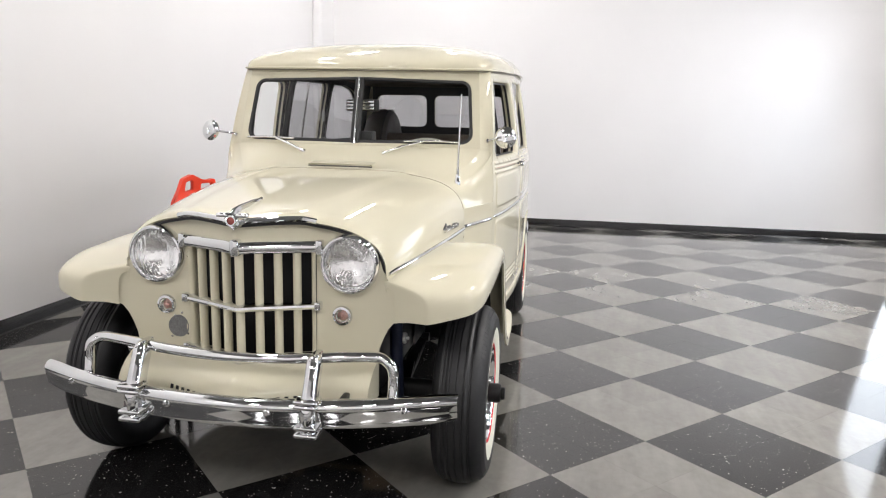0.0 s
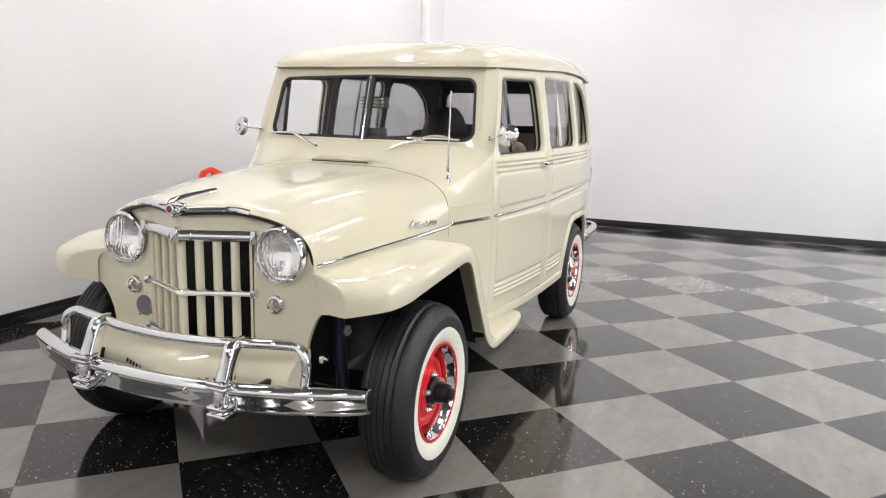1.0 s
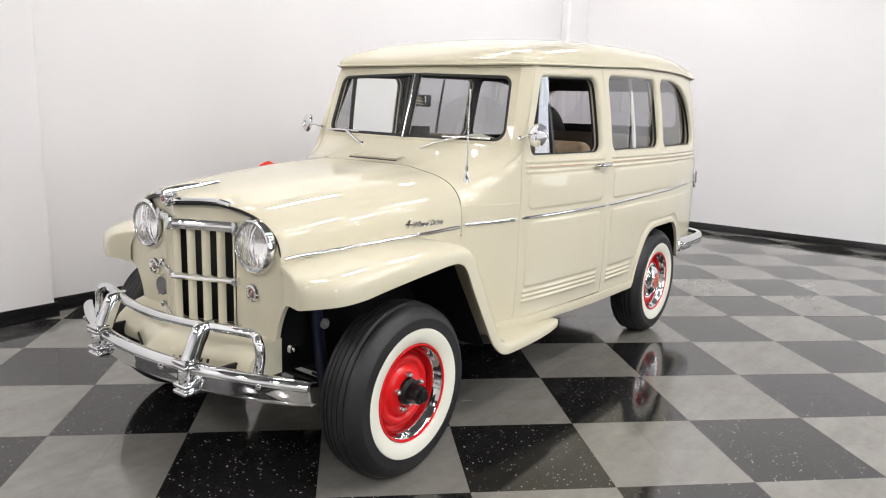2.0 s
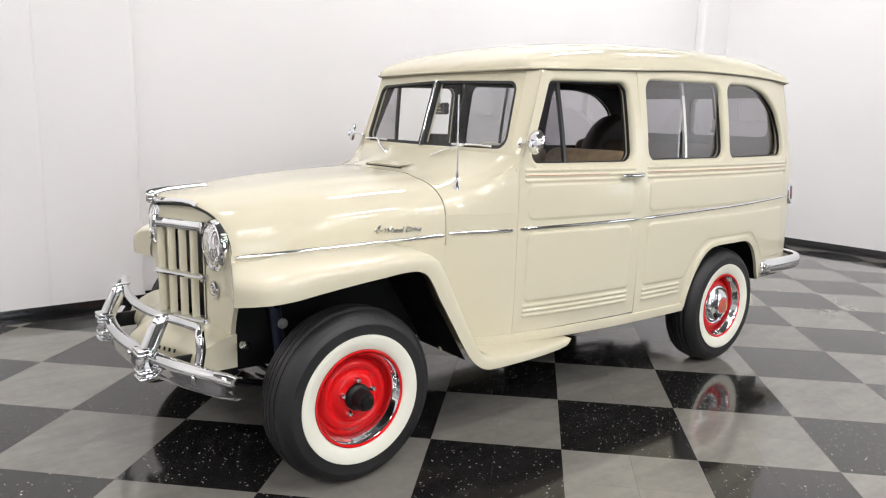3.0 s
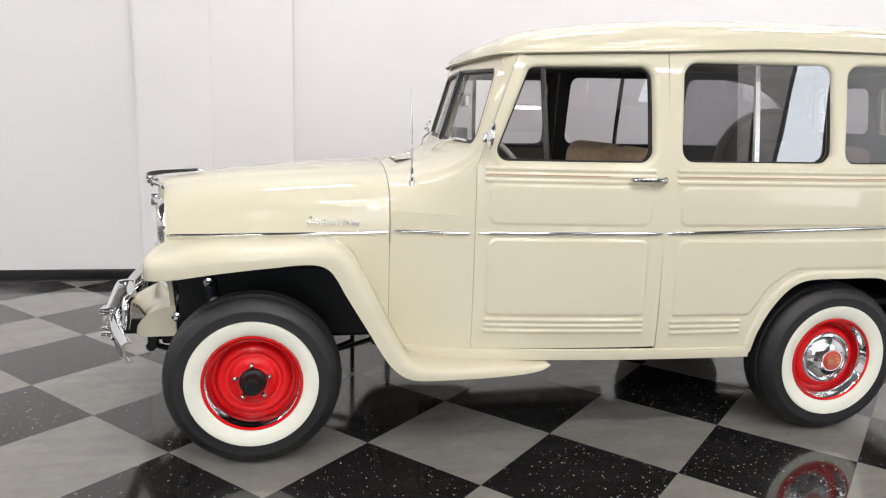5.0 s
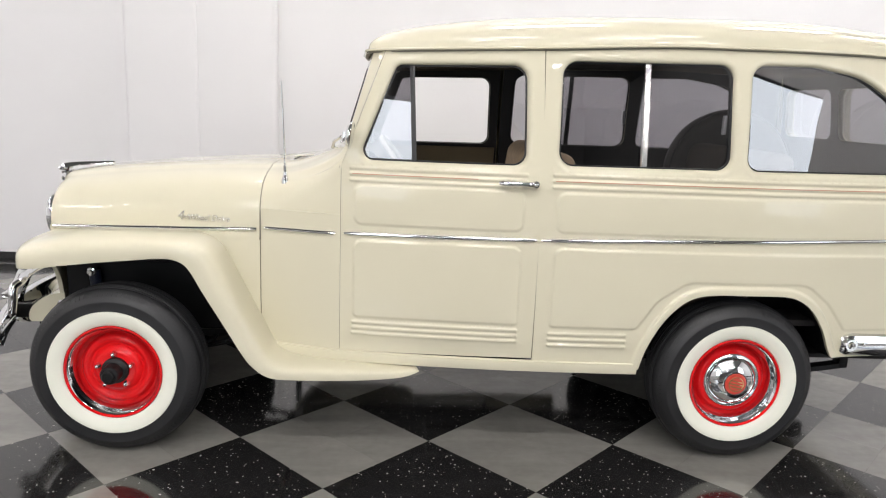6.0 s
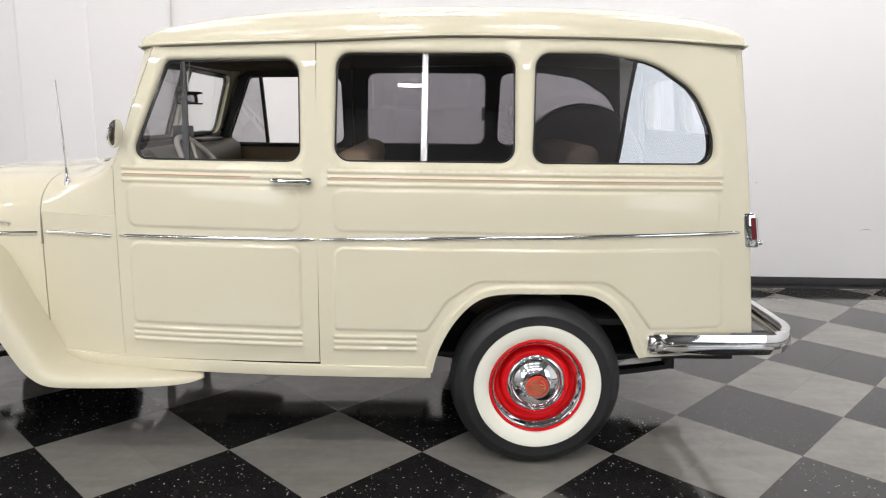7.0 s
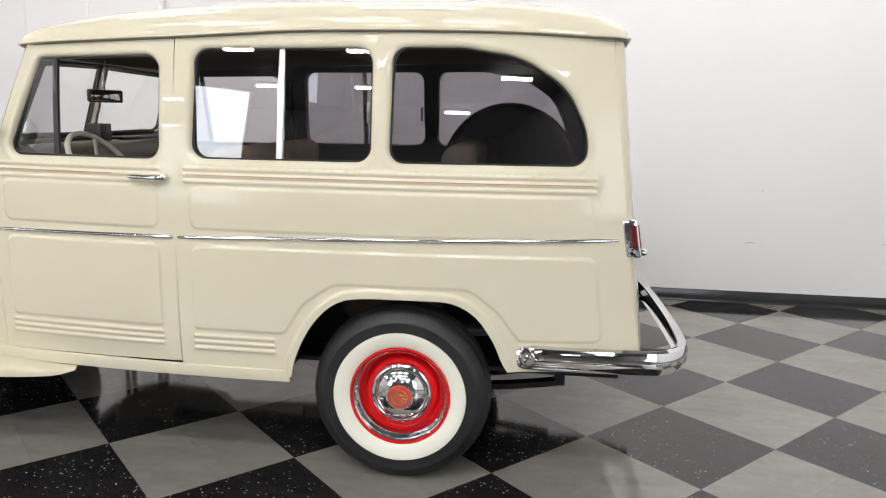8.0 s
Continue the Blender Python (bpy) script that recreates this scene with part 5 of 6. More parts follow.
for s in (-1, 1):
    y = s * 0.316
    x = bump_x(y)
    sec = [(0.046, 0.023), (0.004, 0.026), (-0.014, 0.018), (-0.022, 0.0), (-0.014, -0.018), (0.004, -0.026), (0.046, -0.023)]
    rows = []
    for z, dx, k in ((0.408, 0.02, 0.55), (0.420, -0.008, 0.85), (0.445, -0.018, 1.05), (0.49, -0.022, 1.1), (0.53, -0.018, 1.1), (0.57, -0.002, 1.0), (0.61, 0.016, 0.95), (0.65, 0.034, 0.95), (0.670, 0.044, 0.9), (0.682, 0.056, 0.75), (0.688, 0.066, 0.4)):
        rows.append([(x + dx + a * (1 if a > 0 else k), y + b * k, z) for a, b in sec])
    v, fc = loft(rows)
    fc.append(tuple(range(7)))
    fc.append(tuple(range(len(v) - 7, len(v))))
    guard = make("bumper_guard", v, fc, CHROME, bumper, "upright chrome bumper guard", smooth=45, flip=True)
    for z in (0.436, 0.462, 0.535, 0.552):
        block("guard_rib", (x - 0.046, y - 0.040, z - 0.008), (x + 0.02, y + 0.040, z + 0.008), CHROME, guard, bevel=0.006, seg=3)
    lathe("guard_cap", [(0.0, 0.03), (0.012, 0.029), (0.020, 0.022), (0.023, 0.010), (0.022, -0.02)], CHROME, guard, axis="X", at=(x + 0.058, y, 0.664), sign=-1, seg=20)


def hoop_x(y):
    return bump_x(y) + 0.088


path = [(-0.565, -0.572, 0.530), (-0.555, -0.573, 0.585), (-0.555, -0.571, 0.622), (-0.552, -0.556, 0.650), (hoop_x(0.52), -0.520, 0.664), (hoop_x(0.45), -0.45, 0.668), (hoop_x(0.33), -0.33, 0.666), (hoop_x(0.2), -0.2, 0.660), (hoop_x(0.0), 0, 0.656)]
path = path + [(x, -y, z) for x, y, z in reversed(path[:-1])]
path = curve_pts(path, 5)
P = np.array(path)
T = np.gradient(P, axis=0)
T /= np.linalg.norm(T, axis=1)[:, None]
v, fc = sweep(path, ring(0.0190, 12), up=np.tile([-1.0, 0, 0.0], (len(P), 1)))
make("guard_tube", v, fc, CHROME, bumper, "chrome tube bolted across the bumper guards", smooth=50)

# rear bumper, wrapped round the corners
half_path = [(3.150, -0.800), (3.25, -0.808), (3.45, -0.806), (3.60, -0.80), (3.71, -0.785), (3.79, -0.72), (3.832, -0.62), (3.848, -0.45), (3.855, -0.2), (3.856, 0.0)]
path = half_path + [(x, -y) for x, y in reversed(half_path[:-1])]
path = [(x, y, 0.0) for x, y, _ in curve_pts([(a, b, 0) for a, b in path], 5)]
sec = [(-0.030, 0.040), (-0.012, 0.048), (0.004, 0.040), (0.013, 0.018), (0.015, -0.005), (0.011, -0.030), (0.002, -0.048), (-0.014, -0.054), (-0.028, -0.046), (-0.020, -0.042), (-0.006, -0.036), (0.004, 0.0), (-0.004, 0.034), (-0.026, 0.034)]
sc = [0.72] + [0.9] + [1] * (len(path) - 4) + [0.9, 0.72]
v, fc = sweep([(x, y, 0.555) for x, y, _ in path], sec, up=(0, 0, 1), scale=sc)
rb = make("rear_bumper", v, fc, CHROME, car, "wraparound chrome rear bumper", smooth=40)
for s in (-1, 1):
    lathe("bumper_boss", [(0.0, 0.020), (0.014, 0.018), (0.017, 0.010), (0.026, 0.010), (0.032, 0.004), (0.033, -0.01)], CHROME, rb, "round chrome bolt boss", at=(3.19, s * 0.815, 0.555), sign=s, seg=24)
    lathe("bumper_bolt", [(0.0, 0.010), (0.007, 0.008), (0.010, 0.0)], CHROME, rb, at=(3.245, s * 0.820, 0.56), sign=s, seg=14)

# ---- wheels ----
TY = [(0.205, -0.085), (0.235, -0.100), (0.285, -0.112), (0.320, -0.110), (0.340, -0.103), (0.353, -0.090), (0.360, -0.078)]
GR = []
for g in (-0.064, -0.038, -0.012, 0.014, 0.040):
    c = 0.3675 - 3.0 * (g + 0.012) ** 2
    GR += [(c, g - 0.0085), (c, g - 0.0024), (c - 0.006, g - 0.0018), (c - 0.006, g + 0.0018), (c, g + 0.0024), (c, g + 0.0085)]
TYRE_PROF = TY + GR + [(0.353, 0.062), (0.344, 0.073), (0.331, 0.084), (0.320, 0.0903), (0.314, 0.0940), (0.3105, 0.0952), (0.307, 0.0948), (0.280, 0.0950), (0.2715, 0.0960), (0.2705, 0.0905), (0.203, 0.0790), (0.199, 0.070)]


def build_wheel(x, s, front):
    hub = lathe("wheel", [(0.0, -0.05), (0.06, -0.05), (0.20, -0.07), (0.203, -0.065), (0.18, -0.02), (0.17, -0.01), (0.0, -0.01)], BLACK, car, "red steel wheel with a whitewall tyre and chrome ring", sign=s, seg=40)
    hub.matrix_basis = pose(x, s * (0.772 if front else 0.744), 0.366)
    lathe("tyre", TYRE_PROF, TYRE, hub, "black ribbed tyre", sign=s, seg=96, smooth=30)
    bars_v, bars_f = [], []
    for k in range(110):
        a = 2 * math.pi * k / 110
        for r, h, w in ((0.333, 0.0815, 0.0), (0.333, 0.0842, 0.0), (0.348, 0.0670, 0.0), (0.348, 0.0698, 0.0)):
            for d in (-0.0028, 0.0028):
                bars_v.append((r * math.cos(a) - d * math.sin(a), s * h, r * math.sin(a) + d * math.cos(a)))
        q = 8 * k
        bars_f += [(q + 2, q + 3, q + 7, q + 6), (q, q + 2, q + 6, q + 4), (q + 1, q + 5, q + 7, q + 3), (q, q + 1, q + 3, q + 2), (q + 4, q + 6, q + 7, q + 5)]
    make("shoulder_ribs", bars_v, bars_f, TYRE, hub, "small shoulder ribs round the tyre", smooth=0)
    lathe("whitewall", [(0.2710, 0.090), (0.2695, 0.0946), (0.262, 0.0956), (0.25, 0.0945), (0.23, 0.0905), (0.214, 0.0850), (0.208, 0.0815), (0.2035, 0.077)], WHITEWALL, hub, "cream whitewall band", sign=s, seg=72)
    lathe("rim", [(0.203, 0.072), (0.2045, 0.081), (0.202, 0.0855), (0.197, 0.0845), (0.193, 0.078), (0.190, 0.05), (0.182, 0.016), (0.168, 0.008), (0.158, 0.010), (0.150, 0.022), (0.143, 0.034), (0.132, 0.039), (0.122, 0.036), (0.114, 0.028), (0.104, 0.028), (0.096, 0.038), (0.085, 0.046), (0.070, 0.048), (0.0, 0.048)], RED, hub, "red enamelled steel rim", sign=s, seg=64, smooth=45)
    lathe("trim_ring", [(0.1925, 0.079), (0.191, 0.0818), (0.1875, 0.0780), (0.1815, 0.067), (0.1765, 0.058), (0.1725, 0.052), (0.1705, 0.046), (0.1700, 0.018)], CHROME, hub, "chrome trim ring", sign=s, seg=64, smooth=50)
    if front:
        lathe("locking_hub", [(0.056, 0.040), (0.056, 0.062), (0.050, 0.070), (0.040, 0.074), (0.040, 0.118), (0.036, 0.126), (0.026, 0.128), (0.026, 0.140), (0.022, 0.144), (0.0, 0.144)], BLACK, hub, "black locking hub", sign=s, seg=28, smooth=35)
        for k in range(5):
            a = 2 * math.pi * k / 5 + 0.35
            lathe("lug_nut", [(0.0, 0.032), (0.007, 0.030), (0.0115, 0.022), (0.013, 0.0)], SATIN, hub, "chrome lug nut", at=(0.073 * math.cos(a), s * 0.046, 0.073 * math.sin(a)), sign=s, seg=10)
    else:
        cap = lathe("hub_cap", [(0.124, 0.030), (0.126, 0.040), (0.122, 0.046), (0.113, 0.048), (0.110, 0.046), (0.106, 0.052), (0.095, 0.064), (0.075, 0.076), (0.064, 0.0805), (0.055, 0.083), (0.053, 0.0875), (0.048, 0.0875)], CHROME, hub, "domed chrome hub cap with a red centre", sign=s, seg=56, smooth=45)
        lathe("cap_centre", [(0.050, 0.086), (0.046, 0.0915), (0.026, 0.0945), (0.0, 0.0955)], mat("cap_enamel", (0.55, 0.05, 0.03), 0.3, coat=1.0), cap, "red enamel centre", sign=s, seg=32)
        lathe("badge_ring", [(0.0300, 0.0930), (0.0308, 0.0960), (0.0335, 0.0957), (0.0342, 0.0925)], BRASS, cap, "gold badge ring", sign=s, seg=32)
        # plain gold strokes on the centre
        for zz in (-0.014, 0.0, 0.014):
            wdt = 0.026 if zz else 0.036
            v, fc = sweep([(-wdt, s * 0.0965, zz + 0.006), (0, s * 0.0975, zz), (wdt, s * 0.0965, zz - 0.006)], [(-0.0022, -0.0012), (0.0022, -0.0012), (0.0022, 0.0012), (-0.0022, 0.0012)], up=(0, s, 0))
            make("badge_stroke", v, fc, BRASS, cap, "gold badge stroke", smooth=0)
    return hub


for s in (-1, 1):
    build_wheel(-0.012, s, True)
    build_wheel(2.685, s, False)

# ---- small outside fittings ----
for s in (-1, 1):
    mx, my, mz = 0.962, (0.862 if s > 0 else -0.797), 1.394
    arm = tube("mirror_arm", curve_pts([(0.965, s * 0.700, 1.372), (0.955, s * 0.73, 1.380), (0.950, my - s * 0.04, 1.390), (mx, my, mz)], 5), 0.0055, CHROME, car, "slim chrome mirror arm")
    lathe("mirror_foot", [(0.0, 0.012), (0.010, 0.010), (0.014, 0.0)], CHROME, arm, at=(0.966, s * 0.700, 1.372), sign=s, seg=14)
    head = lathe("mirror_head", [(0.0, 0.014), (0.017, 0.0135), (0.036, 0.009), (0.050, 0.001), (0.057, -0.007), (0.0575, -0.011), (0.054, -0.013), (0.0, -0.011)], CHROME, car, "round chrome door mirror", axis="X", sign=-1, seg=36)
    head.matrix_basis = pose(mx, my, mz, 0, 8, -13 if s > 0 else -5)
    lathe("mirror_clamp", [(0.0, 0.02), (0.008, 0.018), (0.010, 0.0), (0.008, -0.018), (0.0, -0.02)], CHROME, head, axis="Z", at=(-0.018, 0, -0.01), seg=14)
ant = lathe("antenna_base", [(0.017, -0.012), (0.016, 0.006), (0.011, 0.018), (0.009, 0.034), (0.007, 0.046), (0.004, 0.056), (0.0, 0.057)], CHROME, car, "chrome antenna base", axis="Z", at=(0.669, -0.592, 1.172), seg=20)
tube("antenna_collar", [(0.669, -0.592, 1.215), (0.6685, -0.5925, 1.240)], 0.0085, CHROME, ant)
tube("antenna_mast", [(0.669, -0.592, 1.22), (0.662, -0.598, 1.40), (0.655, -0.605, 1.60)], 0.0042, SATIN, ant, "thin chrome antenna mast", seg=8, scale=[1.4, 1.0, 0.8])
for py, ty, by in ((0.265, 0.44, 0.64), (-0.175, -0.37, -0.575)):
    piv = (0.848, py, 1.296)
    w = lathe("wiper", [(0.012, -0.01), (0.012, 0.016), (0.008, 0.024), (0.0, 0.026)], CHROME, car, "chrome windscreen wiper", axis="X", at=piv, sign=-1, seg=16)
    e = (float(ws_x(ty, 1.358)) - 0.018, ty, 1.362)
    tube("wiper_arm", [(0.828, py, 1.298), ((0.828 + e[0]) / 2 - 0.012, (py + ty) / 2, 1.335), e], 0.0078, SATIN, w, "chrome wiper arm", seg=8)
    s0 = 1 if by > ty else -1
    tube("wiper_blade", [(float(ws_x(y, 1.362)) - 0.010, y, 1.362 + 0.004 * (k == 1)) for k, y in enumerate((ty - s0 * 0.10, (ty + by) / 2 - s0 * 0.03, by - s0 * 0.02))], 0.0058, SATIN, w, "bright metal wiper blade", seg=8)

# ---- cabin ----
v, fc = loft([[(x + 0.030 + 0.045 * (y / 0.65) ** 2 * (x < 1.0), y * (0.97 if x < 0.9 else 1.0), z - 0.02 * (x < 0.9)) for y in np.linspace(-0.66, 0.66, 13)] for x, z in ((0.885, 1.318), (0.95, 1.325), (1.02, 1.318), (1.055, 1.29), (1.06, 1.22), (1.05, 1.08), (1.02, 1.02))])
dash = make("dashboard", v, fc, DASH_AND_GAP, car, "olive painted steel dashboard", smooth=50, flip=True)
lathe("speedometer", [(0.0, 0.006), (0.058, 0.006), (0.066, 0.012), (0.070, 0.0)], PLASTIC, dash, axis="X", at=(1.062, -0.30, 1.20), seg=28)
block("dash_box", (0.945, -0.085, 1.318), (1.02, 0.015, 1.408), PLASTIC, dash, "small black box on the dashboard", bevel=0.006)
block("dash_pad", (0.93, 0.10, 1.322), (1.03, 0.50, 1.338), PLASTIC, dash, "dark folded pad on the dashboard", bevel=0.006)
R0 = Matrix.Translation((1.205, -0.36, 1.205)) @ Matrix.Rotation(radians(52), 4, "Y")
circ = [tuple(R0 @ Vector((0.205 * math.cos(a), 0.205 * math.sin(a), 0))) for a in np.linspace(0, 2 * math.pi, 41)[:-1]]
v, fc = sweep(circ, ring(0.0125, 10), up=np.tile(np.array(R0.to_3x3() @ Vector((0, 0, 1))), (40, 1)), closed=True)
steer = make("steering_wheel", v, fc, IVORY, car, "ivory plastic steering wheel", smooth=60)
for a in (0.5, math.pi - 0.5, 1.5 * math.pi):
    tube("spoke", [tuple(R0 @ Vector((0.02 * math.cos(a), 0.02 * math.sin(a), -0.03))), tuple(R0 @ Vector((0.12 * math.cos(a), 0.12 * math.sin(a), -0.02))), tuple(R0 @ Vector((0.2 * math.cos(a), 0.2 * math.sin(a), 0)))], 0.008, IVORY, steer, seg=8)
tube("steering_column", [tuple(R0 @ Vector((0, 0, -0.01))), tuple(R0 @ Vector((0, 0, -0.45)))], 0.026, PLASTIC, car)
mir = block("rear_view_mirror", (1.000, -0.115, 1.513), (1.023, 0.095, 1.577), PLASTIC, car, "inside mirror with a ribbed chrome back", bevel=0.010, seg=3)
for z in (1.527, 1.545, 1.563):
    tube("mirror_rib", [(0.995, -0.098, z), (0.995, -0.01, z), (0.995, 0.078, z)], 0.0085, CHROME, mir, seg=10)
block("mirror_glass", (1.0225, -0.107, 1.520), (1.0255, 0.087, 1.570), CHROME, mir, "silvered mirror glass", bevel=0.001)
mir.matrix_basis = pose(1.01, -0.01, 0, 0, 0, -18) @ pose(-1.01, 0.01, 0)
tube("mirror_stalk", [(1.005, -0.01, 1.575), (1.00, -0.01, 1.64), (1.02, -0.01, 1.72)], 0.006, CHROME, mir)

for y0, y1 in ((-0.64, -0.03), (0.03, 0.64)):
    seat = cushion("front_seat", (1.36, y0, 0.60), (1.86, y1, 0.84), CLOTH, car, "brown cloth front seat", 0.07, bend=lambda c: Vector((c.x, c.y, c.z + (1.86 - c.x) * 0.08)))
    cushion("seat_back", (1.74, y0, 0.80), (1.90, y1, 1.335), CLOTH, seat, "brown cloth seat back", 0.07, 5, bend=lambda c: Vector((c.x + (c.z - 0.80) * 0.12, c.y, c.z)))
    block("seat_base", (1.40, y0 + 0.05, 0.475), (1.84, y1 - 0.05, 0.62), BLACK, seat, bevel=0.01)
rear = cushion("rear_seat", (2.38, -0.62, 0.60), (2.82, 0.62, 0.84), SHADED_CLOTH, car, "brown cloth rear bench, darkened for cabin shade", 0.07)
cushion("seat_back", (2.74, -0.62, 0.80), (2.89, 0.62, 1.37), SHADED_CLOTH, rear, "brown cloth seat back, darkened for cabin shade", 0.06, 4, bend=lambda c: Vector((c.x + (c.z - 0.78) * 0.12, c.y, c.z)))
block("seat_base", (2.42, -0.56, 0.475), (2.80, 0.56, 0.62), BLACK, rear, bevel=0.01)
spare = lathe("spare_wheel", [(0.0, -0.088), (0.10, -0.0885), (0.25, -0.091), (0.318, -0.092), (0.330, -0.088), (0.352, -0.06), (0.362, 0.0), (0.352, 0.06), (0.32, 0.095), (0.25, 0.09), (0.0, 0.085)], COVER, car, "spare wheel under a dark brown vinyl cover", at=(3.07, 0.40, 1.20), seg=56, smooth=50)
tube("cover_welt", [(3.07 + 0.356 * math.cos(a), 0.40 - 0.062, 1.20 + 0.356 * math.sin(a)) for a in np.linspace(0, 2 * math.pi, 49)], 0.005, LINING, spare, seg=6)
block("spare_bracket", (2.92, 0.32, 0.475), (3.22, 0.48, 0.87), BLACK, car, bevel=0.01)
block("load_floor", (2.72, -0.70, 0.60), (3.56, 0.70, 0.63), LINING, car, "dark load floor", bevel=0.005)

# ---- things round the wagon ----


def softbox(name, m, w, h, label):
    ob = thing(name, label, "softbox", m, "softboxes")
    rows = []
    for j in range(8):
        b = -h / 2 + h * j / 7
        row = []
        for i in range(8):
            a = -w / 2 + w * i / 7
            u, q = 2 * a / w, 2 * b / h
            pull = 0.03 * (1 - abs(u)) * q * q * (1 if q > 0 else -1) * -0.8
            row.append((a, 0.012 * math.sin(5 * a + 3 * b) * (1 - u * u) + 0.01 * math.sin(7 * (a + b)) + 0.07 * (1 - u * u) * (1 - q * q), b + pull))
        rows.append(row)
    v, f = loft(rows)
    make("cloth", v, f, SOFTCLOTH, ob, "glowing white diffuser cloth", smooth=60)
    v, f = loft([[(x * (w / 2 + 0.012), y, z * (h / 2 + 0.02)) for x, z in ((-1, -1), (1, -1), (1, 1), (-1, 1))] for y in (-0.008, -0.03, -0.05)] + [[(x * 0.12, -0.38, z * 0.12) for x, z in ((-1, -1), (1, -1), (1, 1), (-1, 1))]], close_u=True)
    f.append((12, 13, 14, 15))
    make("shell", v, f, PLASTIC, ob, "black fabric shell", smooth=20)
    return ob


def stand(x, y, top):
    ob = thing("light_stand", "black tripod light stand behind a softbox", "light stand", pose(x, y, 0), "light stands")
    tube("pole", [(0, 0, 0.25), (0, 0, top / 2), (0, 0, top)], 0.016, PLASTIC, ob)
    for k in range(3):
        a = 2 * math.pi * k / 3 + 0.4
        tube("leg", [(0.02 * math.cos(a), 0.02 * math.sin(a), 0.55), (0.4 * math.cos(a), 0.4 * math.sin(a), 0.012)], 0.011, PLASTIC, ob)
    return ob


softbox("softbox", pose(5.87, -4.75, 1.72, -7, 8, -10.6), 1.66, 2.04, "large white softbox glowing beside the wagon")
stand(5.79, -5.15, 1.78)
softbox("softbox", pose(-0.47, -5.20, 1.62, -4, 8, 6), 1.55, 1.70, "large white softbox glowing across from the wagon")
stand(-0.57, -5.62, 1.60)

# red fuel can on a black work stand beyond the hood
bench = thing("work_stand", "black steel work stand beside the wagon", "stand", pose(0.60, 0.86, 0))
block("top", (-0.14, -0.18, 0.852), (0.14, 0.14, 0.882), PLASTIC, bench, bevel=0.004)
for sx in (-1, 1):
    for sy in (-1, 1):
        block("leg", (sx * 0.12 - 0.012, 0.09 + sy * 0.04 - 0.012, 0), (sx * 0.12 + 0.012, 0.09 + sy * 0.04 + 0.012, 0.852), PLASTIC, bench, bevel=0.003)
can = thing("fuel_can", "bright red plastic fuel can with handle holes, on a stand", "fuel can", pose(0.61, 0.766, 0.882, 0, 0, -32))
CAN = fillet([(-0.13, 0.0, 0.02), (0.11, 0.0, 0.02), (0.11, 0.268, 0.02), (0.07, 0.258, 0.02), (0.035, 0.262, 0.02), (-0.02, 0.290, 0.02), (-0.072, 0.268, 0.02), (-0.12, 0.15, 0.03)], 4)
HOLE_A = fillet([(-0.066, 0.200, 0.010), (-0.020, 0.212, 0.010), (-0.018, 0.262, 0.010), (-0.052, 0.250, 0.010)], 4)
HOLE_B = fillet([(0.025, 0.205, 0.008), (0.09, 0.215, 0.008), (0.09, 0.242, 0.008), (0.03, 0.240, 0.008)], 4)
for sgn, fl in ((-1, False), (1, True)):
    v, f = plate(CAN, [HOLE_A, HOLE_B], lambda u, w, d: np.stack([u, sgn * (0.016 + 0.03 * np.clip((0.20 - w) / 0.12, 0, 1) - d), w], 1), 0.03, [], [0.008, 0.008], 0.02, 0.018, fl)
    make("shell", v, f, ORANGE, can, "moulded red plastic half", smooth=45)

# faint scuffs on the walls
for x, z, w in ((4.95, 0.50, 0.11), (6.02, 0.53, 0.13), (5.05, 0.93, 0.03)):
    v, f = loft([[(x + w * t, BACK - 0.0015, z + 0.01 * math.sin(3 * t) + d * (1 - (2 * t - 1) ** 2)) for t in np.linspace(0, 1, 9)] for d in (0.0, 0.007)])
    tagged(make("wall_scuff", v, f, SCUFF, None, smooth=0), "faint grey scuff on the white wall", "scuff", "wall scuffs", kind="structure")

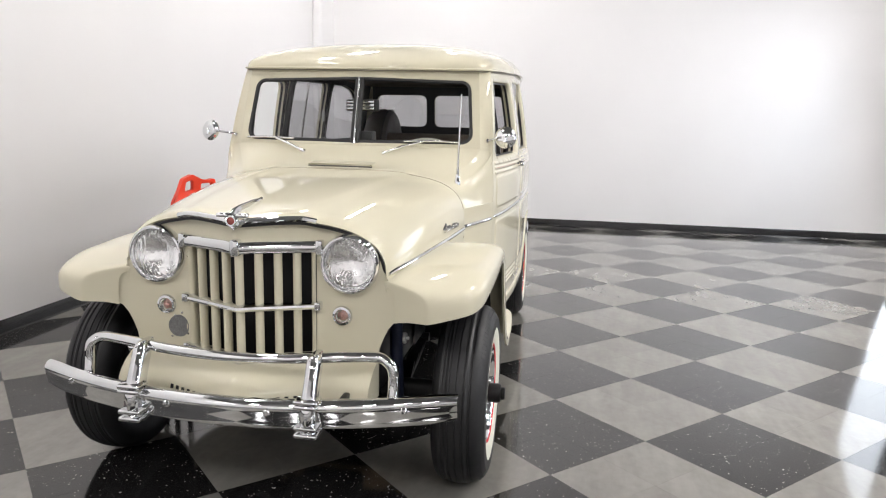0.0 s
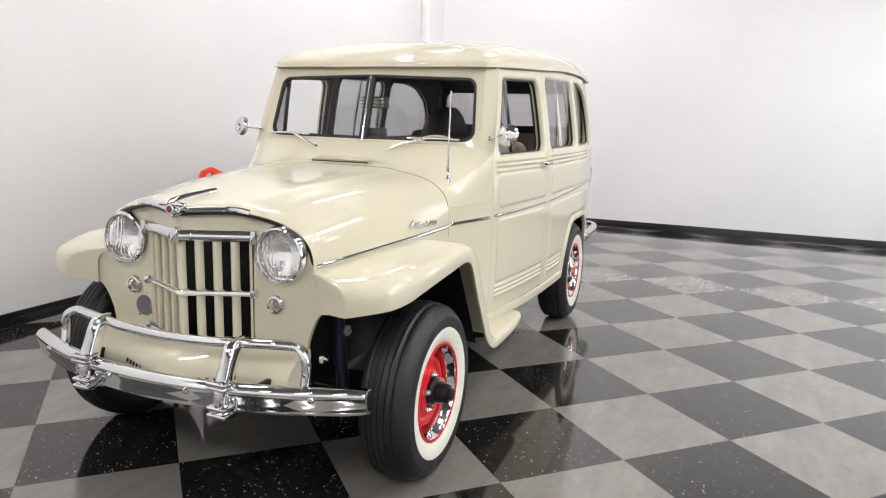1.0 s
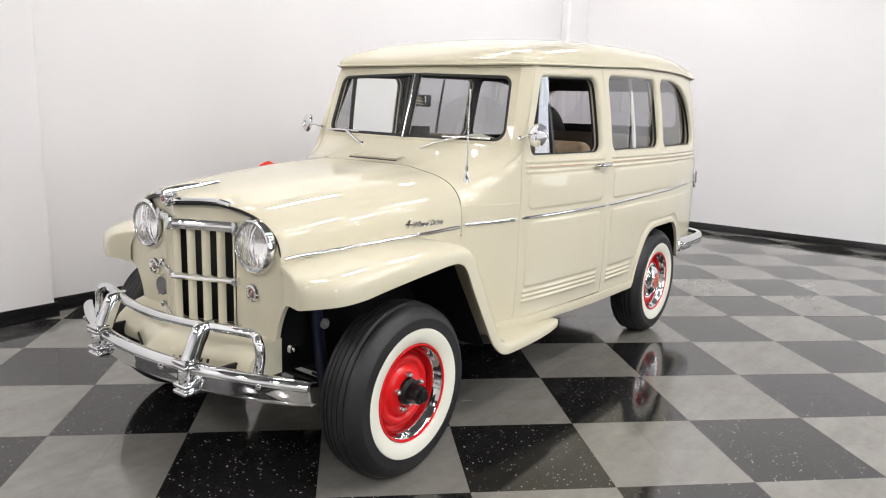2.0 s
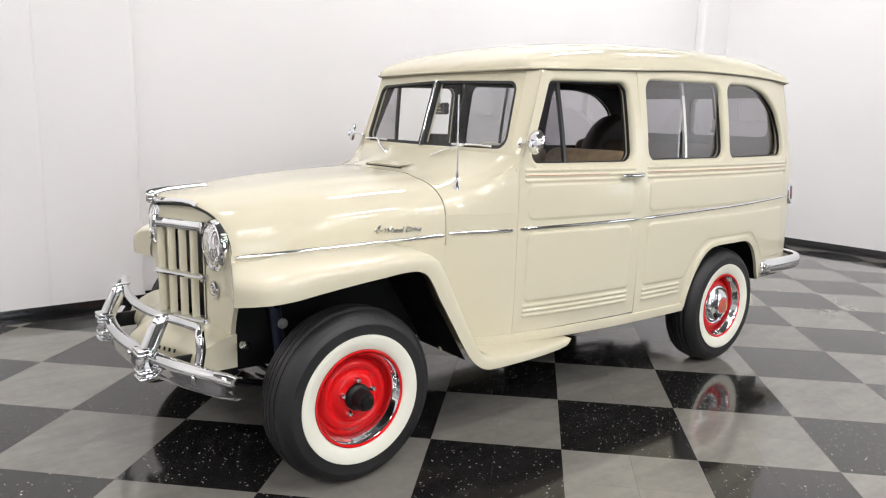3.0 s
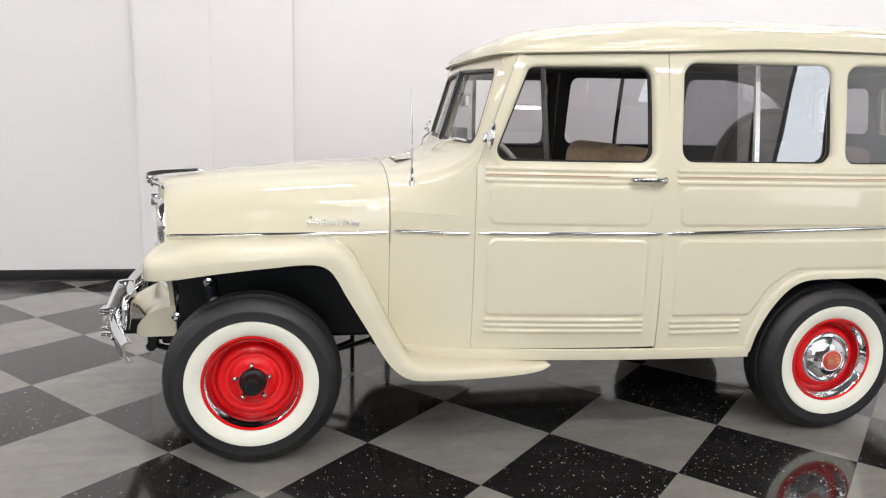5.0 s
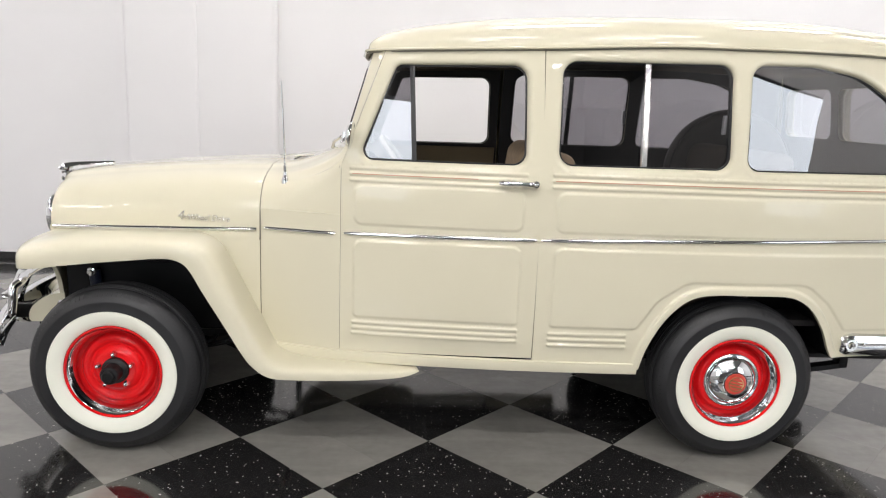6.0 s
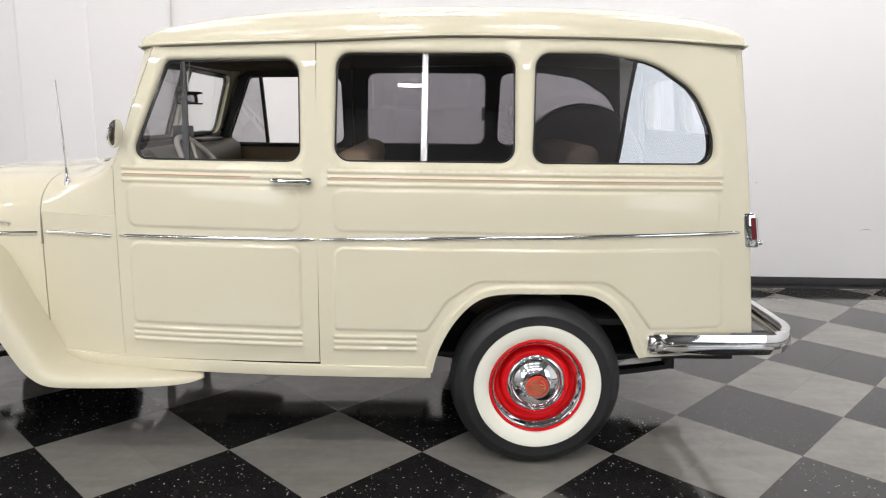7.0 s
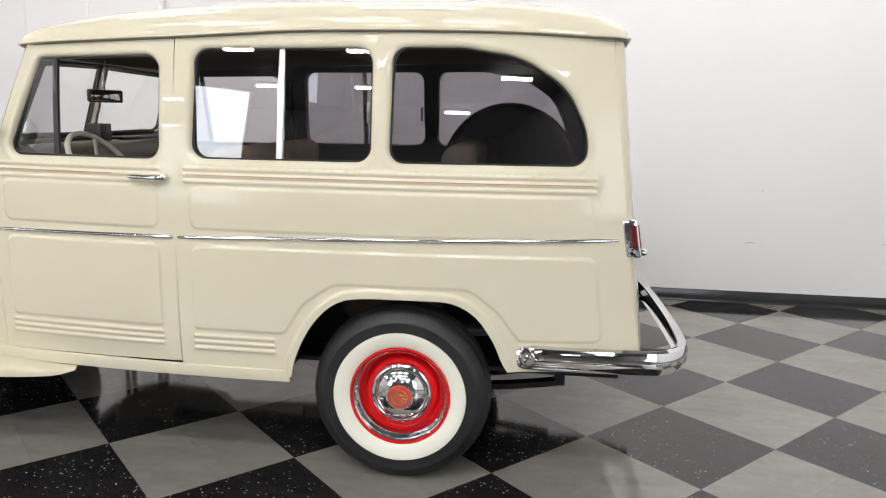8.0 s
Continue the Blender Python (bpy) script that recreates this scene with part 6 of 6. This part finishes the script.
# ---- floor of square vinyl tiles, laid cornerwise in blocks of four ----
floor = tagged(block("floor", (FAR_X - 0.2, FRONT_Y - 0.2, -0.12), (END + 0.2, BACK + 0.2, -0.0035), GROUT, None, bevel=0), "glossy black and grey chequered vinyl tile floor", "floor", kind="structure")
Q = 0.305
C45 = math.sqrt(0.5)


def tile_mesh(name, material):
    a, b, t = Q / 2 - 0.0003, Q / 2 - 0.0004, 0.0035
    co = [(-a, -a, -t), (a, -a, -t), (a, a, -t), (-a, a, -t), (-a, -a, -0.0006), (a, -a, -0.0006), (a, a, -0.0006), (-a, a, -0.0006), (-b, -b, 0), (b, -b, 0), (b, b, 0), (-b, b, 0)]
    fs = [(0, 1, 5, 4), (1, 2, 6, 5), (2, 3, 7, 6), (3, 0, 4, 7), (4, 5, 9, 8), (5, 6, 10, 9), (6, 7, 11, 10), (7, 4, 8, 11), (8, 9, 10, 11)]
    me = bpy.data.meshes.new(name)
    me.from_pydata(co, [], fs)
    me.materials.append(material)
    return me, co, fs


LT, DT = tile_mesh("tile", LIGHT_TILE), tile_mesh("tile", DARK_TILE)
rest = {0: ([], []), 1: ([], [])}
count = 0
for i2 in range(-110, 110):
    for j2 in range(-110, 110):
        u, w = (i2 + 0.5) * Q, (j2 + 0.5) * Q
        x, y = 1.7733 + C45 * (u + w), -1.1305 + C45 * (w - u)
        if not (FAR_X - 0.15 < x < END + 0.15 and FRONT_Y - 0.15 < y < BACK + 0.15):
            continue
        dark = ((i2 // 2) + (j2 // 2)) % 2 == 0
        m = pose(x, y, 0, 0, 0, 45 + 90 * ((i2 * 7 + j2 * 3) % 4))
        if -1.6 < x < 5.2 and -3.1 < y < 0.75:
            ob = new("tile", (DT if dark else LT)[0])
            ob.parent = floor
            ob.matrix_basis = m
            count += 1
        else:
            vs, fs = rest[int(dark)]
            k = len(vs)
            vs += [tuple(m @ Vector(c)) for c in LT[1][4:]]
            fs += [tuple(a - 4 + k for a in f) for f in LT[2][4:]]
for d, nm in ((0, "light_tiles"), (1, "dark_tiles")):
    ob = make(nm, rest[d][0], rest[d][1], DARK_TILE if d else LIGHT_TILE, floor, "", smooth=0)
    ob["kind"] = "stuff"
